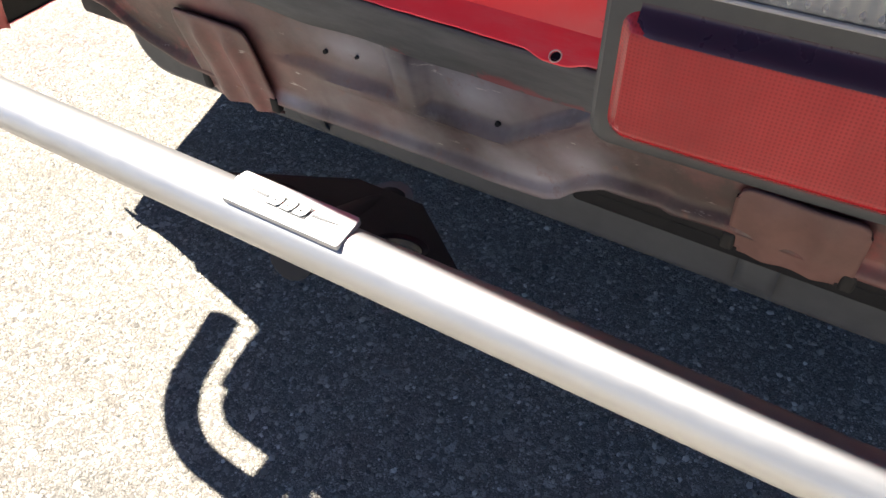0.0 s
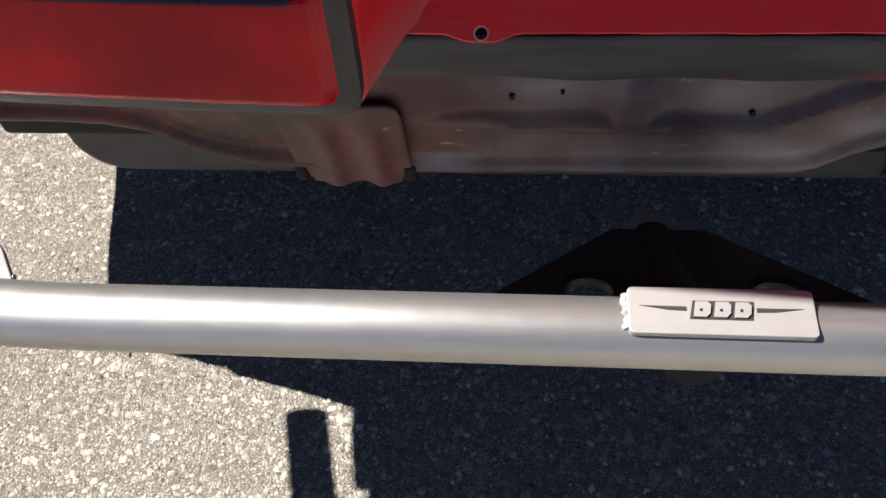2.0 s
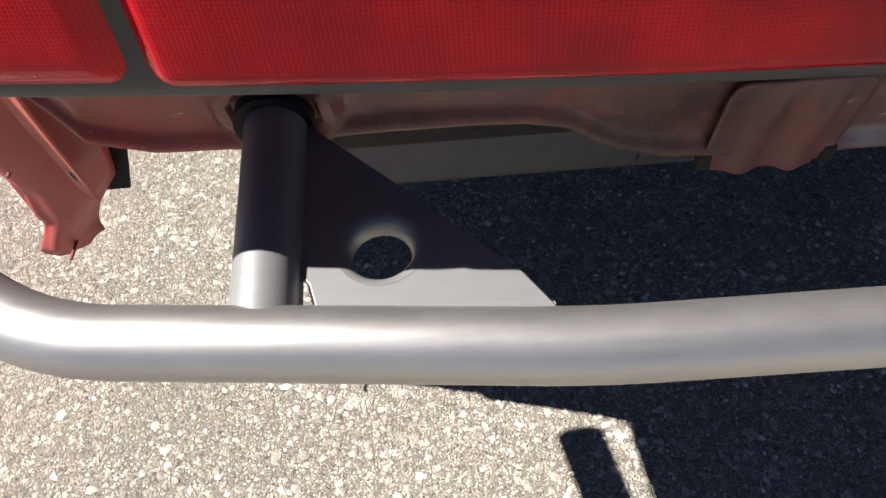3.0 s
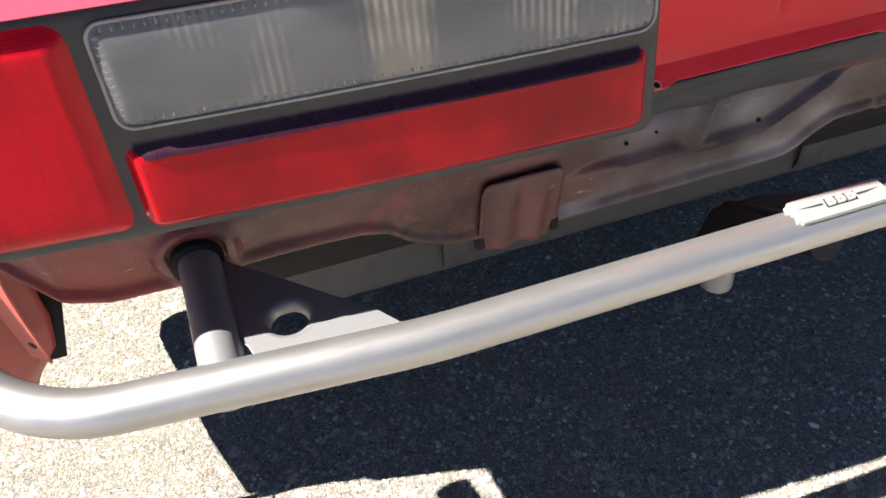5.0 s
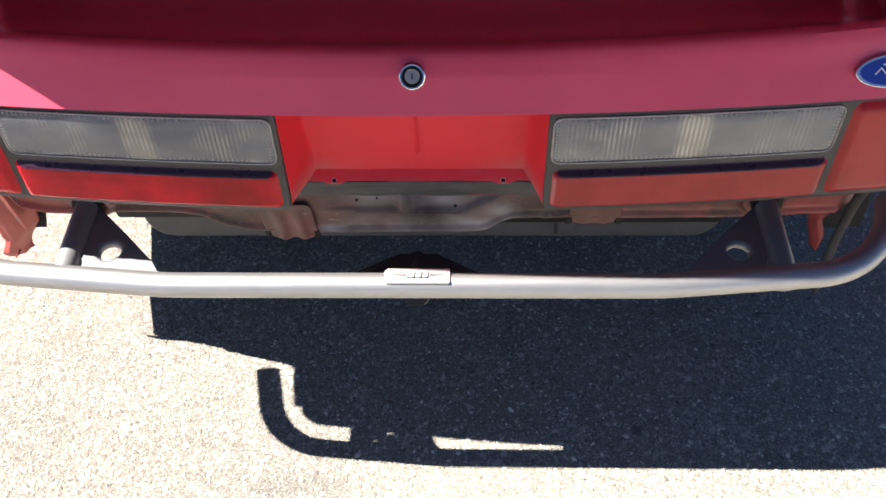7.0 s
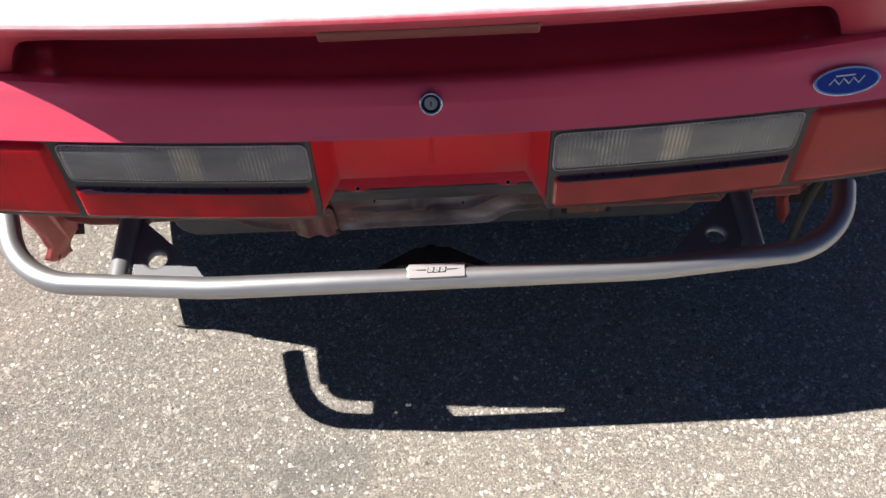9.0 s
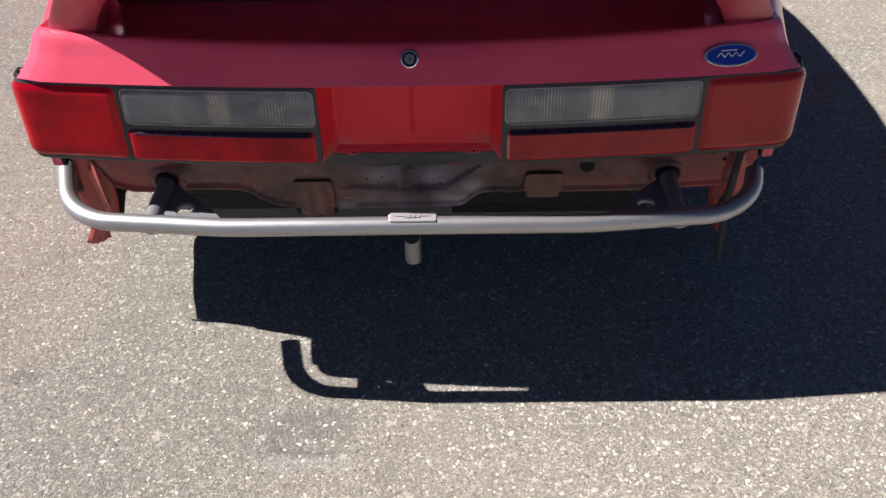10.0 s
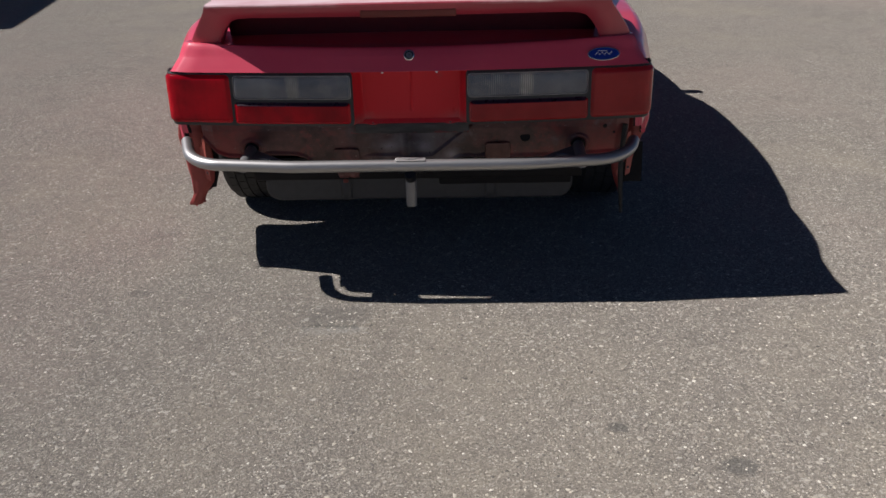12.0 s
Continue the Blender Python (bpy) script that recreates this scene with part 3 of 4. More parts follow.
def body_section(y, trim=False):
    w, top, low = lerp(WIDTH, y), lerp(DECK, y), sill(y)
    if trim:
        low = max(low, lerp([(0.20, 0.0), (0.205, 0.55), (0.30, 0.52), (0.60, 0.50), (0.66, 0.20)], y))
    raw = [(w - 0.014, low), (w - 0.010, low), (w - 0.028, 0.36), (w - 0.012, 0.47), (w, 0.60), (w - 0.004, 0.70), (w - 0.012, 0.80), (w - 0.03, top - 0.07), (w - 0.055, top - 0.025), (w - 0.085, top - 0.006), (0.6 * w, top), (0.3 * w, top + 0.006), (0, top + 0.008)]
    out = []
    for k, (x, z) in enumerate(raw):
        out.append((x, min(max(z, low + 0.0006 * k), max(top, low) + 0.008)))
    return out


def build_body():
    ys = sorted(set([0.084, 0.085, 0.0975, 0.1225, 0.150, 0.170, 0.190, 0.197, 0.2025, 0.206, 0.2155, 0.231, 0.240, 0.2465, 0.25, 0.3, 0.36, 0.42, 0.5, 0.58, 0.62, 0.655, 0.670] + [a + ARCH * math.sin(radians(q)) for a in AXLES for q in range(-90, 91, 9)] + [1.6, 2.1, 2.6, 3.1, 3.25, 4.2, 4.35, 4.5, 4.6, 4.68]))
    bm = bmesh.new()
    rows = []
    for y in ys:
        sec, right = body_section(y), body_section(y, True)
        rows.append([bm.verts.new((-x, y, z)) for x, z in sec] + [bm.verts.new((0.982 * x, y, z)) for x, z in right[-2::-1]])
    for a, b in zip(rows, rows[1:]):
        for k in range(len(a) - 1):
            bm.faces.new((a[k], a[k + 1], b[k + 1], b[k]))
    bm.faces.new(rows[-1])
    shell = part("body_shell", bm, PAINT, car, "faded red painted steel body sides, deck and bonnet", solid=0.003)
    shell.data.materials.append(BLACK)
    shell.modifiers["solid"].material_offset = 1
    return shell


body = build_body()

ROOF = [(0.42, 0.955), (0.95, 1.15), (1.5, 1.355), (1.8, 1.395), (2.25, 1.39), (2.5, 1.345), (2.85, 1.16), (3.2, 0.965)]


def cabin_section(y):
    top = lerp(ROOF, y)
    rise = (top - 0.94) / 0.455
    wb = lerp([(0.42, 0.74), (1.0, 0.83), (2.7, 0.845), (3.2, 0.76)], y)
    wr = wb - 0.215 * rise
    return [(wb, 0.925), (wb, 0.945), (wb + (wr - wb) * 0.55, 0.945 + (top - 0.945) * 0.55), (wr, top - 0.035 * rise - 0.003), (wr - 0.05, top - 0.010 * rise - 0.001), (0.5 * wr, top), (0, top + 0.004)]


def build_cabin():
    bm = bmesh.new()
    rows = []
    for k in range(45):
        y = 0.42 + 2.78 * k / 44
        sec = cabin_section(y)
        rows.append([bm.verts.new((-x, y, z)) for x, z in sec] + [bm.verts.new((x, y, z)) for x, z in sec[-2::-1]])
    for a, b in zip(rows, rows[1:]):
        for k in range(len(a) - 1):
            bm.faces.new((a[k], a[k + 1], b[k + 1], b[k]))
    cabin = part("roof", bm, PAINT, car, "faded red roof and pillars", solid=0.004)

    def pane(name, y0, y1, frac, lift):
        def at(u, v):
            y = y0 + (y1 - y0) * v
            sec = cabin_section(y)
            x = (2 * u - 1) * frac * sec[3][0]
            return (x, y, lerp([(0, sec[6][1]), (sec[5][0], sec[5][1]), (sec[4][0], sec[4][1])], abs(x)) + lift)
        part(name, grid(10, 10, at), GLASS, car, "dark tinted glass", solid=0.004)

    pane("hatch_glass", 0.52, 1.42, 0.86, 0.006)
    pane("windscreen", 2.55, 3.12, 0.88, 0.006)
    for s in (-1, 1):
        for y0, y1 in ((1.02, 1.52), (1.60, 2.62)):
            def at(u, v, y0=y0, y1=y1, s=s):
                y = y0 + (y1 - y0) * u
                sec = cabin_section(y)
                z0, z1 = 0.965, max(0.99, sec[3][1] - 0.03)
                z = z0 + (z1 - z0) * v
                x = lerp([(sec[1][1], sec[1][0]), (sec[2][1], sec[2][0]), (sec[3][1], sec[3][0])], z)
                return (s * (x + 0.004), y, z)
            part("side_window", grid(10, 5, at), GLASS, car, "dark tinted glass", solid=0.004)
        bm = box(s * 0.868, 2.93, 1.0, 0.115, 0.09, 0.10, 0.03)
        sweep([(s * 0.80, 2.93, 0.965), (s * 0.85, 2.93, 0.985)], 0.02, 10, bm)
        part("door_mirror", bm, PAINT, car, "red door mirror housing")


build_cabin()


# hatch lid: rear face, crease and the deck beneath the wing
def build_lid():
    def at(u, v):
        s = 2 * u - 1
        a = abs(s)
        edge = smooth01((a - 0.93) / 0.07)
        lift = 0.020 * s * s
        steps = [(0.0, 0.823, 0.0155, 0.8435), (0.05, 0.824, 0.002, 0.8415), (0.10, 0.822, 0.0014, 0.8424), (0.50, 0.790, 0.027, 0.890), (0.56, 0.778, 0.040, 0.908 + lift * 0.8), (0.60, 0.772, 0.047, 0.9140 + lift), (0.635, 0.770, 0.060, 0.9165 + lift), (0.70, 0.766, 0.086, 0.906 + lift * 0.8), (0.80, 0.760, 0.16, 0.906), (1.0, 0.745, 0.42, 0.957)]
        w = lerp([(q[0], q[1]) for q in steps], v)
        y = lerp([(q[0], q[2]) for q in steps], v) + 0.055 * (s * w / 0.83) ** 2 + edge * 0.012
        z = lerp([(q[0], q[3]) for q in steps], v)
        return (s * w * (1.018 if s < 0 else 1.0), y, z)

    lid = part("hatch_lid", grid(60, 50, at), PAINT, car, "faded red hatch lid, shaded magenta, with dull clear coat", solid=0.0025)
    # side returns of the lid
    for s in (-1, 1):
        def ret(u, v, s=s):
            e = at((s + 1) / 2, 0.05 + 0.9 * u)
            return (e[0] + s * 0.010 * v, e[1] + 0.08 * v, e[2] - 0.010 * v)
        part("lid_return", grid(24, 3, ret), PAINT, lid, solid=0.002)
    # lock
    m = Matrix.Translation((0.004, 0.0260, 0.8915)) @ Euler((radians(90 - 31), 0, 0)).to_matrix().to_4x4()
    lock = part("trunk_lock", lathe([(0.0188, -0.004), (0.0196, 0.0012), (0.0186, 0.0040), (0.0166, 0.0058), (0.0146, 0.0056), (0.0138, 0.0040), (0.0136, -0.001), (0.0, -0.001)], 40, m), CHROME, lid, "round chrome key lock")
    part("lock_gap", lathe([(0.0136, -0.0005), (0.0136, 0.0014), (0.0, 0.0016)], 32, m), BLACK, lock, "dark gap round the barrel")
    part("lock_face", lathe([(0.0104, 0.0010), (0.0104, 0.0030), (0.0092, 0.0042), (0.0062, 0.0044), (0.0056, 0.0034), (0.0, 0.0034)], 28, m), ALU_DULL, lock, "worn metal key barrel")
    part("keyway", box(0, 0, 0.0040, 0.0018, 0.0076, 0.0016), BLACK, lock, "dark key slot").matrix_local = m
    # oval badge with plain marks
    bx, bz = 0.665, 0.878
    by = 0.0195 + 0.055 * (bx / 0.83) ** 2
    yaw = math.degrees(math.atan(2 * 0.055 * bx / 0.83**2))
    bm4 = Matrix.Translation((bx, by - 0.003, bz)) @ Euler((radians(90 - 30), 0, radians(yaw))).to_matrix().to_4x4()
    oval = lambda rx, ry: [(rx * math.cos(a), ry * math.sin(a)) for a in (2 * math.pi * k / 40 for k in range(40))]
    badge = part("badge", plate(oval(0.056, 0.0235), [], 0.005, bm4), CHROME, lid, "oval blue badge with a silver rim", bevel=0.001)
    part("badge_field", plate(oval(0.051, 0.0195), [], 0.0012, bm4 @ Matrix.Translation((0, 0, 0.0046))), BLUE, badge)
    marks = bmesh.new()
    for pts in ([(-0.030, -0.003), (-0.022, 0.005), (-0.014, -0.004), (-0.006, 0.005), (0.002, -0.004), (0.010, 0.005), (0.018, -0.004), (0.028, 0.006)], [(-0.020, 0.0095), (0.012, 0.0095)]):
        sweep([bm4 @ Vector((x, y, 0.0062)) for x, y in pts], 0.0012, 8, marks)
    part("badge_mark", marks, WHITE, badge, "plain white flourish")
    return lid


lid = build_lid()


# rear wing
def build_wing():
    # inner and outer edge of the wing, seen from behind, from the foot to the middle
    edge = [(0.668, 0.900, 0.774, 0.900), (0.650, 0.945, 0.757, 0.946), (0.634, 0.972, 0.735, 0.980), (0.617, 0.994, 0.707, 1.018), (0.600, 1.007, 0.686, 1.044), (0.578, 1.014, 0.677, 1.0645), (0.54, 1.0175, 0.64, 1.0675), (0.40, 1.0185, 0.40, 1.068), (0.20, 1.019, 0.20, 1.0685), (0.0, 1.0195, 0.0, 1.069)]
    run = [(-a, b, -c, d) for a, b, c, d in edge] + [e for e in edge[-2::-1]]
    bm = bmesh.new()
    rings = []
    for i in range(len(run) - 1):
        for k in range(3):
            a, b = run[i], run[i + 1]
            rings.append([a[q] + (b[q] - a[q]) * k / 3 for q in range(4)])
    rings.append(list(run[-1]))
    made = []
    for xi, zi, xo, zo in rings:
        ring = []
        foot = ((0.0, 0.006), (0.10, 0.0), (0.5, -0.004), (0.9, 0.0), (1.0, 0.006), (1.04, 0.035), (0.96, 0.11), (0.72, 0.20), (0.55, 0.222), (0.35, 0.21), (0.12, 0.12), (0.02, 0.05))
        blade = ((0.02, 0.026), (0.07, 0.016), (0.5, 0.006), (0.93, -0.002), (1.02, 0.001), (1.07, 0.016), (1.26, 0.11), (1.46, 0.22), (1.70, 0.37), (1.15, 0.43), (0.25, 0.36), (0.04, 0.05))
        mix = smooth01((zo - 1.015) / 0.050)
        for (a, y), (a2, y2) in zip(foot, blade):
            a, y = a + (a2 - a) * mix, y + (y2 - y) * mix
            x, z = xi + (xo - xi) * (a if mix < 0.5 else min(a, 1.0)), zi + (zo - zi) * a
            x *= 1 - 0.02 * mix * smooth01(y / 0.1)
            y0 = 0.066 - 0.052 * smooth01((z - 0.93) / 0.14) + 0.036 * (x / 0.7) ** 2 - 0.013 * mix
            ring.append(bm.verts.new((x, y0 + y, z)))
        made.append(ring)
    n = len(made[0])
    for a, b in zip(made, made[1:]):
        for k in range(n):
            bm.faces.new((a[k], a[(k + 1) % n], b[(k + 1) % n], b[k]))
    bm.faces.new(made[0])
    bm.faces.new(made[-1])
    wing = part("rear_wing", bm, PALE_TOP, car, "faded red rear wing with two wide feet, whitish on top")
    tilt = Euler((radians(21), 0, 0)).to_matrix()
    lamp = part("high_brake_light", box(0.006, 0.0215, 1.0345, 0.315, 0.014, 0.026, 0.004, m=tilt), BROWN_LENS, wing, "narrow dark red brake lamp")
    part("lamp_gasket", box(0.006, 0.0230, 1.0345, 0.320, 0.014, 0.030, 0.004, m=tilt), RUSTY, lamp)

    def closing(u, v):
        # closing wall added between deck and wing; its dark maroon stands for shade
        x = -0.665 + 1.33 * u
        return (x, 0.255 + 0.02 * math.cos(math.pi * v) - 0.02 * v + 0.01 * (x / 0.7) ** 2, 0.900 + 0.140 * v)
    part("wing_wall", grid(20, 10, closing), SHADED_MAROON, wing, solid=0.003)
    return wing


wing = build_wing()


# tail lamps
def lamp_point(a, z, out, s):
    """a: run along the tail from its middle, bending round the corner; out: how far proud."""
    r, a0 = 0.030, (0.826 if s < 0 else 0.808)
    if a <= a0:
        x, y, th = a, 0.0, 0.0
    elif a <= a0 + r * math.pi / 2:
        th = (a - a0) / r
        x, y = a0 + r * math.sin(th), r * (1 - math.cos(th))
    else:
        th = math.pi / 2
        x, y = a0 + r, r + a - a0 - r * math.pi / 2
    return Vector((s * (x + out * math.sin(th)), tail_y(min(x, 0.83), z) + y - out * math.cos(th), z))


def lens(s, a0, a1, z0, z1, radius, proud, depth, nx=40, nz=16):
    """A moulded panel with round corners; proud(d, v): how far its face stands out, d metres from its edge."""
    def ease(t, n):
        return 0.5 - 0.5 * math.cos(math.pi * t) if n else t

    bm = bmesh.new()
    rows = []
    w, h = a1 - a0, z1 - z0
    for i in range(nx + 1):
        row = []
        for j in range(nz + 1):
            x, z = w * ease(i / nx, 1), h * ease(j / nz, 1)
            for ex in (0, 1):
                for ez in (0, 1):
                    dx, dz = (radius - (x if ex == 0 else w - x)) / radius, (radius - (z if ez == 0 else h - z)) / radius
                    if dx > 0 and dz > 0:
                        k = max(dx, dz) / math.hypot(dx, dz)
                        dx, dz = dx * k * radius, dz * k * radius
                        x = radius - dx if ex == 0 else w - radius + dx
                        z = radius - dz if ez == 0 else h - radius + dz
            dx, dz = min(x, w - x), min(z, h - z)
            d = min(dx, dz)
            if dx < radius and dz < radius:
                d = max(0.0, radius - math.hypot(radius - dx, radius - dz))
            row.append(bm.verts.new(lamp_point(a0 + x, z0 + z, proud(d, h - z), s)))
        rows.append(row)
    for i in range(nx):
        for j in range(nz):
            bm.faces.new((rows[i][j], rows[i + 1][j], rows[i + 1][j + 1], rows[i][j + 1]))
    rim = [rows[i][0] for i in range(nx)] + [rows[nx][j] for j in range(nz)] + [rows[i][nz] for i in range(nx, 0, -1)] + [rows[0][j] for j in range(nz, 0, -1)]
    back = []
    for v in rim:
        back.append(bm.verts.new(v.co + Vector((0, depth, 0)) if abs(v.co.x) < 0.82 else v.co + Vector((-s * min(depth, 0.02), depth * 0.1, 0))))
    for k in range(len(rim)):
        bm.faces.new((rim[k], rim[(k + 1) % len(rim)], back[(k + 1) % len(rim)], back[k]))
    return bm


def build_lamps(s):
    lamp = part("tail_lamp", lens(s, 0.1955, 0.925 if s < 0 else 0.907, 0.654, 0.839, 0.012, lambda d, v: 0.003 * smooth01(d / 0.004), 0.085, 48, 14), BEZEL, car, "tail lamp with a grey bezel, clear upper lens and red lenses")
    rise = lambda hi, wide: (lambda d, v: 0.002 + hi * smooth01(d / wide))
    part("outer_lens", lens(s, 0.6245, 0.917 if s < 0 else 0.899, 0.662, 0.834, 0.016, rise(0.009, 0.014), 0.02, 36, 18), RED_LENS if s < 0 else GROUND_TINT_LENS, lamp, "worn ruby red outer lens" if s < 0 else "brownish red outer lens, the ground's reflection put into its colour")
    # clear lens over a silvered reflector
    part("reversing_lens", lens(s, 0.2005, 0.6165, 0.7475, 0.8305, 0.014, lambda d, v: 0.002 + 0.0075 * smooth01(d / 0.012) + 0.0035 * math.sin(math.pi * min(max(v / 0.083, 0), 1)), 0.004, 60, 28), CLEAR_LENS, lamp, "cloudy ribbed clear lens")

    def bowl(u, v):
        a = 0.2045 + 0.408 * u
        return lamp_point(a, 0.7505 + 0.077 * v, 0.0042, s)

    refl = part("reflector", grid(40, 6, bowl), REFLECT, lamp, "silvered reflector")
    # frosted rim of the clear lens
    w0, w1, h0, h1, rr = 0.2022, 0.6148, 0.7492, 0.8288, 0.0125
    loop = [(w1 - rr + x, h1 - rr + z) for x, z in arc(0, 0, rr, 0, 90, 6)] + [(w0 + rr + x, h1 - rr + z) for x, z in arc(0, 0, rr, 90, 180, 6)]
    loop += [(w0 + rr + x, h0 + rr + z) for x, z in arc(0, 0, rr, 180, 270, 6)] + [(w1 - rr + x, h0 + rr + z) for x, z in arc(0, 0, rr, 270, 360, 6)]
    ring = []
    for (x0, z0), (x1, z1) in zip(loop, loop[1:] + loop[:1]):
        n = max(1, int(math.hypot(x1 - x0, z1 - z0) / 0.02))
        ring += [lamp_point(x0 + (x1 - x0) * k / n, z0 + (z1 - z0) * k / n, 0.0048, s) for k in range(n)]
    part("lens_rim", sweep(ring + ring[:2], 0.0015, 8, cap=False), RIM, lamp, "frosted rim of the clear lens")
    flutes = bmesh.new()
    for k in range(55):  # teeth along the upper and lower edge
        a = 0.2100 + 0.0073 * k
        for z0, z1 in ((0.8210, 0.8265), (0.7525, 0.7570)):
            sweep([lamp_point(a, z0, 0.0036, s), lamp_point(a, (z0 + z1) / 2, 0.0045, s), lamp_point(a, z1, 0.0036, s)], [0.0006, 0.0014, 0.0006], 8, flutes)
    for k in range(11):  # and down both ends
        z = 0.7600 + 0.0058 * k
        for a in (0.2085, 0.6090):
            sweep([lamp_point(a - 0.0025, z, 0.0036, s), lamp_point(a, z, 0.0045, s), lamp_point(a + 0.0025, z, 0.0036, s)], [0.0006, 0.0013, 0.0006], 8, flutes)
    part("fluting", flutes, FLUTE, refl, "moulded vertical fluting")
    def shelf(d, v):
        return 0.002 + 0.008 * smooth01(d / 0.010) * smooth01((v - 0.001) / 0.012)
    part("lower_lens", lens(s, 0.2035, 0.6205, 0.660, 0.7385, 0.014, shelf, 0.004, 44, 24), DARK_LENS if s < 0 else GROUND_TINT_LENS, lamp, "red lower lens with a bevelled top" if s < 0 else "red lower lens with a bevelled top, the ground's reflection put into its colour")

    # strip laid over the bevel, coloured for the sky it mirrors
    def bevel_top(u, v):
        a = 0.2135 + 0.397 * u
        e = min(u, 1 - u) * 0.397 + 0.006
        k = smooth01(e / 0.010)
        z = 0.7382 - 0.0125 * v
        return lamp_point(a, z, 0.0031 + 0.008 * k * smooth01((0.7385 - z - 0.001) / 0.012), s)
    part("lens_edge", grid(44, 8, bevel_top), BEVEL_REFLECTION, lamp, "dark strip on the red lens bevel, standing for its sky reflection")
    # rubber seal between lamp and lid
    pts = [lamp_point(0.197 + 0.69 * k / 24, 0.8395, 0.0, s) + Vector((0, 0.008, 0)) for k in range(25)]
    part("lamp_seal", sweep(pts, 0.005, 8), BLACK, lamp, "black rubber seal")
    return lamp


for side in (-1, 1):
    build_lamps(side)


# number plate recess, lip and lower rear panel
def build_rear_panel():
    def rec(u, v):
        x = -0.199 + 0.398 * u
        z = 0.640 + 0.205 * v
        deep = 0.086 + 0.012 * (1 - v)
        e = min(x + 0.199, 0.199 - x)
        k = math.sin(0.5 * math.pi * min(1.0, e / 0.030))
        z = max(z, 0.640 + 0.019 * (1 - k))
        y = deep * k + tail_y(0.2, z) * (1 - k) + 0.004
        rib = math.exp(-((x / 0.0045) ** 2)) * smooth01((z - 0.676) / 0.01)
        dim = sum(math.exp(-(((x - q) ** 2 + (z - 0.682) ** 2) / 0.006**2)) for q in (-0.155, 0.155))
        return (x, y + 0.005 * rib + 0.003 * dim + 0.0012 * noise.noise(Vector((x * 9, z * 9, 0))), z)

    recess = part("plate_recess", grid(130, 40, rec), INNER, car, "bright red empty number plate recess with a centre rib", solid=0.002)
    for x in (-0.096, 0.094):
        part("clip_screw", lathe([(0.0045, 0.0), (0.0045, 0.003), (0.003, 0.0045), (0.0, 0.005)], 12, Matrix.Translation((x, 0.080, 0.822)) @ Euler((radians(90), 0, 0)).to_matrix().to_4x4()), WHITE, recess, "pale plastic clip")
    # lip with two screw holes, then the grey underside of the ledge
    def tongue(x, base):
        # the shelf's front edge bulges round the two holes
        return base - 0.0045 * sum(math.exp(-(((x - q) / 0.017) ** 4)) for q in (-0.14, 0.138)) + 0.0008 * noise.noise(Vector((x * 40, 0, 7)))
    front = [(-0.195 + 0.39 * k / 78, tongue(-0.195 + 0.39 * k / 78, 0.0005)) for k in range(79)]
    lip_m = Matrix.Translation((0, 0.0855, 0.6360)) @ Euler((radians(38), 0, 0)).to_matrix().to_4x4()
    lip = part("recess_lip", plate(front + [(0.195, 0.0225), (-0.195, 0.0225)], [(-0.14, 0.0008, 0.0036), (0.138, 0.0008, 0.0036)], 0.0025, lip_m), SHELF, car, "red shelf with two worn screw holes", bevel=0.0006)
    for x in (-0.14, 0.138):
        part("screw_hole", lathe([(0.0, -0.0008), (0.0035, -0.0008), (0.0035, 0.0005)], 16, lip_m @ Matrix.Translation((x, 0.0008, 0))), BLACK, lip, "dark screw hole")
        part("bare_rim", lathe([(0.0036, 0.0024), (0.0041, 0.0029), (0.0048, 0.0024)], 18, lip_m @ Matrix.Translation((x, 0.0008, 0)), ring=True), CHIPPED, lip, "chipped pale rim")
    def ledge(u, v):
        x = -0.205 + 0.41 * u
        y = lerp([(0, 0.0862), (0.2, 0.0866), (0.55, 0.0895), (0.62, 0.094), (1, 0.145)], v)
        z = lerp([(0, 0.6362), (0.2, 0.624), (0.55, 0.6015), (0.62, 0.598), (1, 0.590)], v)
        return (x, y + 0.0015 * noise.noise(Vector((x * 14, v * 2, 5))), z + (0.0015 + 0.004 * smooth01((v - 0.3) / 0.2)) * noise.noise(Vector((x * 13, v * 0.3, 1))))
    part("recess_ledge", grid(90, 12, ledge), LEDGE, car, "grey oversprayed ledge under the recess", solid=0.002)

    LOW = [(-0.795, 0.560), (-0.765, 0.530), (-0.735, 0.508), (-0.70, 0.494), (-0.64, 0.492), (-0.585, 0.499), (-0.53, 0.503), (-0.44, 0.500), (-0.41, 0.489), (-0.389, 0.468), (-0.368, 0.452), (-0.33, 0.436), (-0.2, 0.426), (-0.06, 0.430), (0.073, 0.432), (0.105, 0.435), (0.120, 0.443), (0.137, 0.463), (0.161, 0.480), (0.21, 0.484), (0.22, 0.479), (0.27, 0.484), (0.36, 0.478), (0.5, 0.480), (0.62, 0.485), (0.75, 0.492), (0.795, 0.50)]

    def panel(u, v):
        x = -0.795 + 1.59 * u
        lo = lerp(LOW, x)
        hi = 0.672
        z = lo + (hi - lo) * v
        y = 0.131 + max(0.0, 0.60 - z) * 0.235 + 0.03 * max(0, abs(x) - 0.6) + 0.75 * max(0, abs(x) - 0.742)
        # stamped pockets either side of a centre rib, the second one with a slanting end
        def pocket(x0, x1, z0, z1, slant):
            e = min((x - x0) * (0.22 if x0 < -0.1 else 1.0), x1 + slant * (z - z0) - x, z - z0, z1 - z)
            return smooth01(e / 0.015)
        y += 0.009 * max(pocket(-0.215, -0.040, 0.4865, 0.62, 0.0), pocket(-0.024, 0.066, 0.4865, 0.62, 1.22))
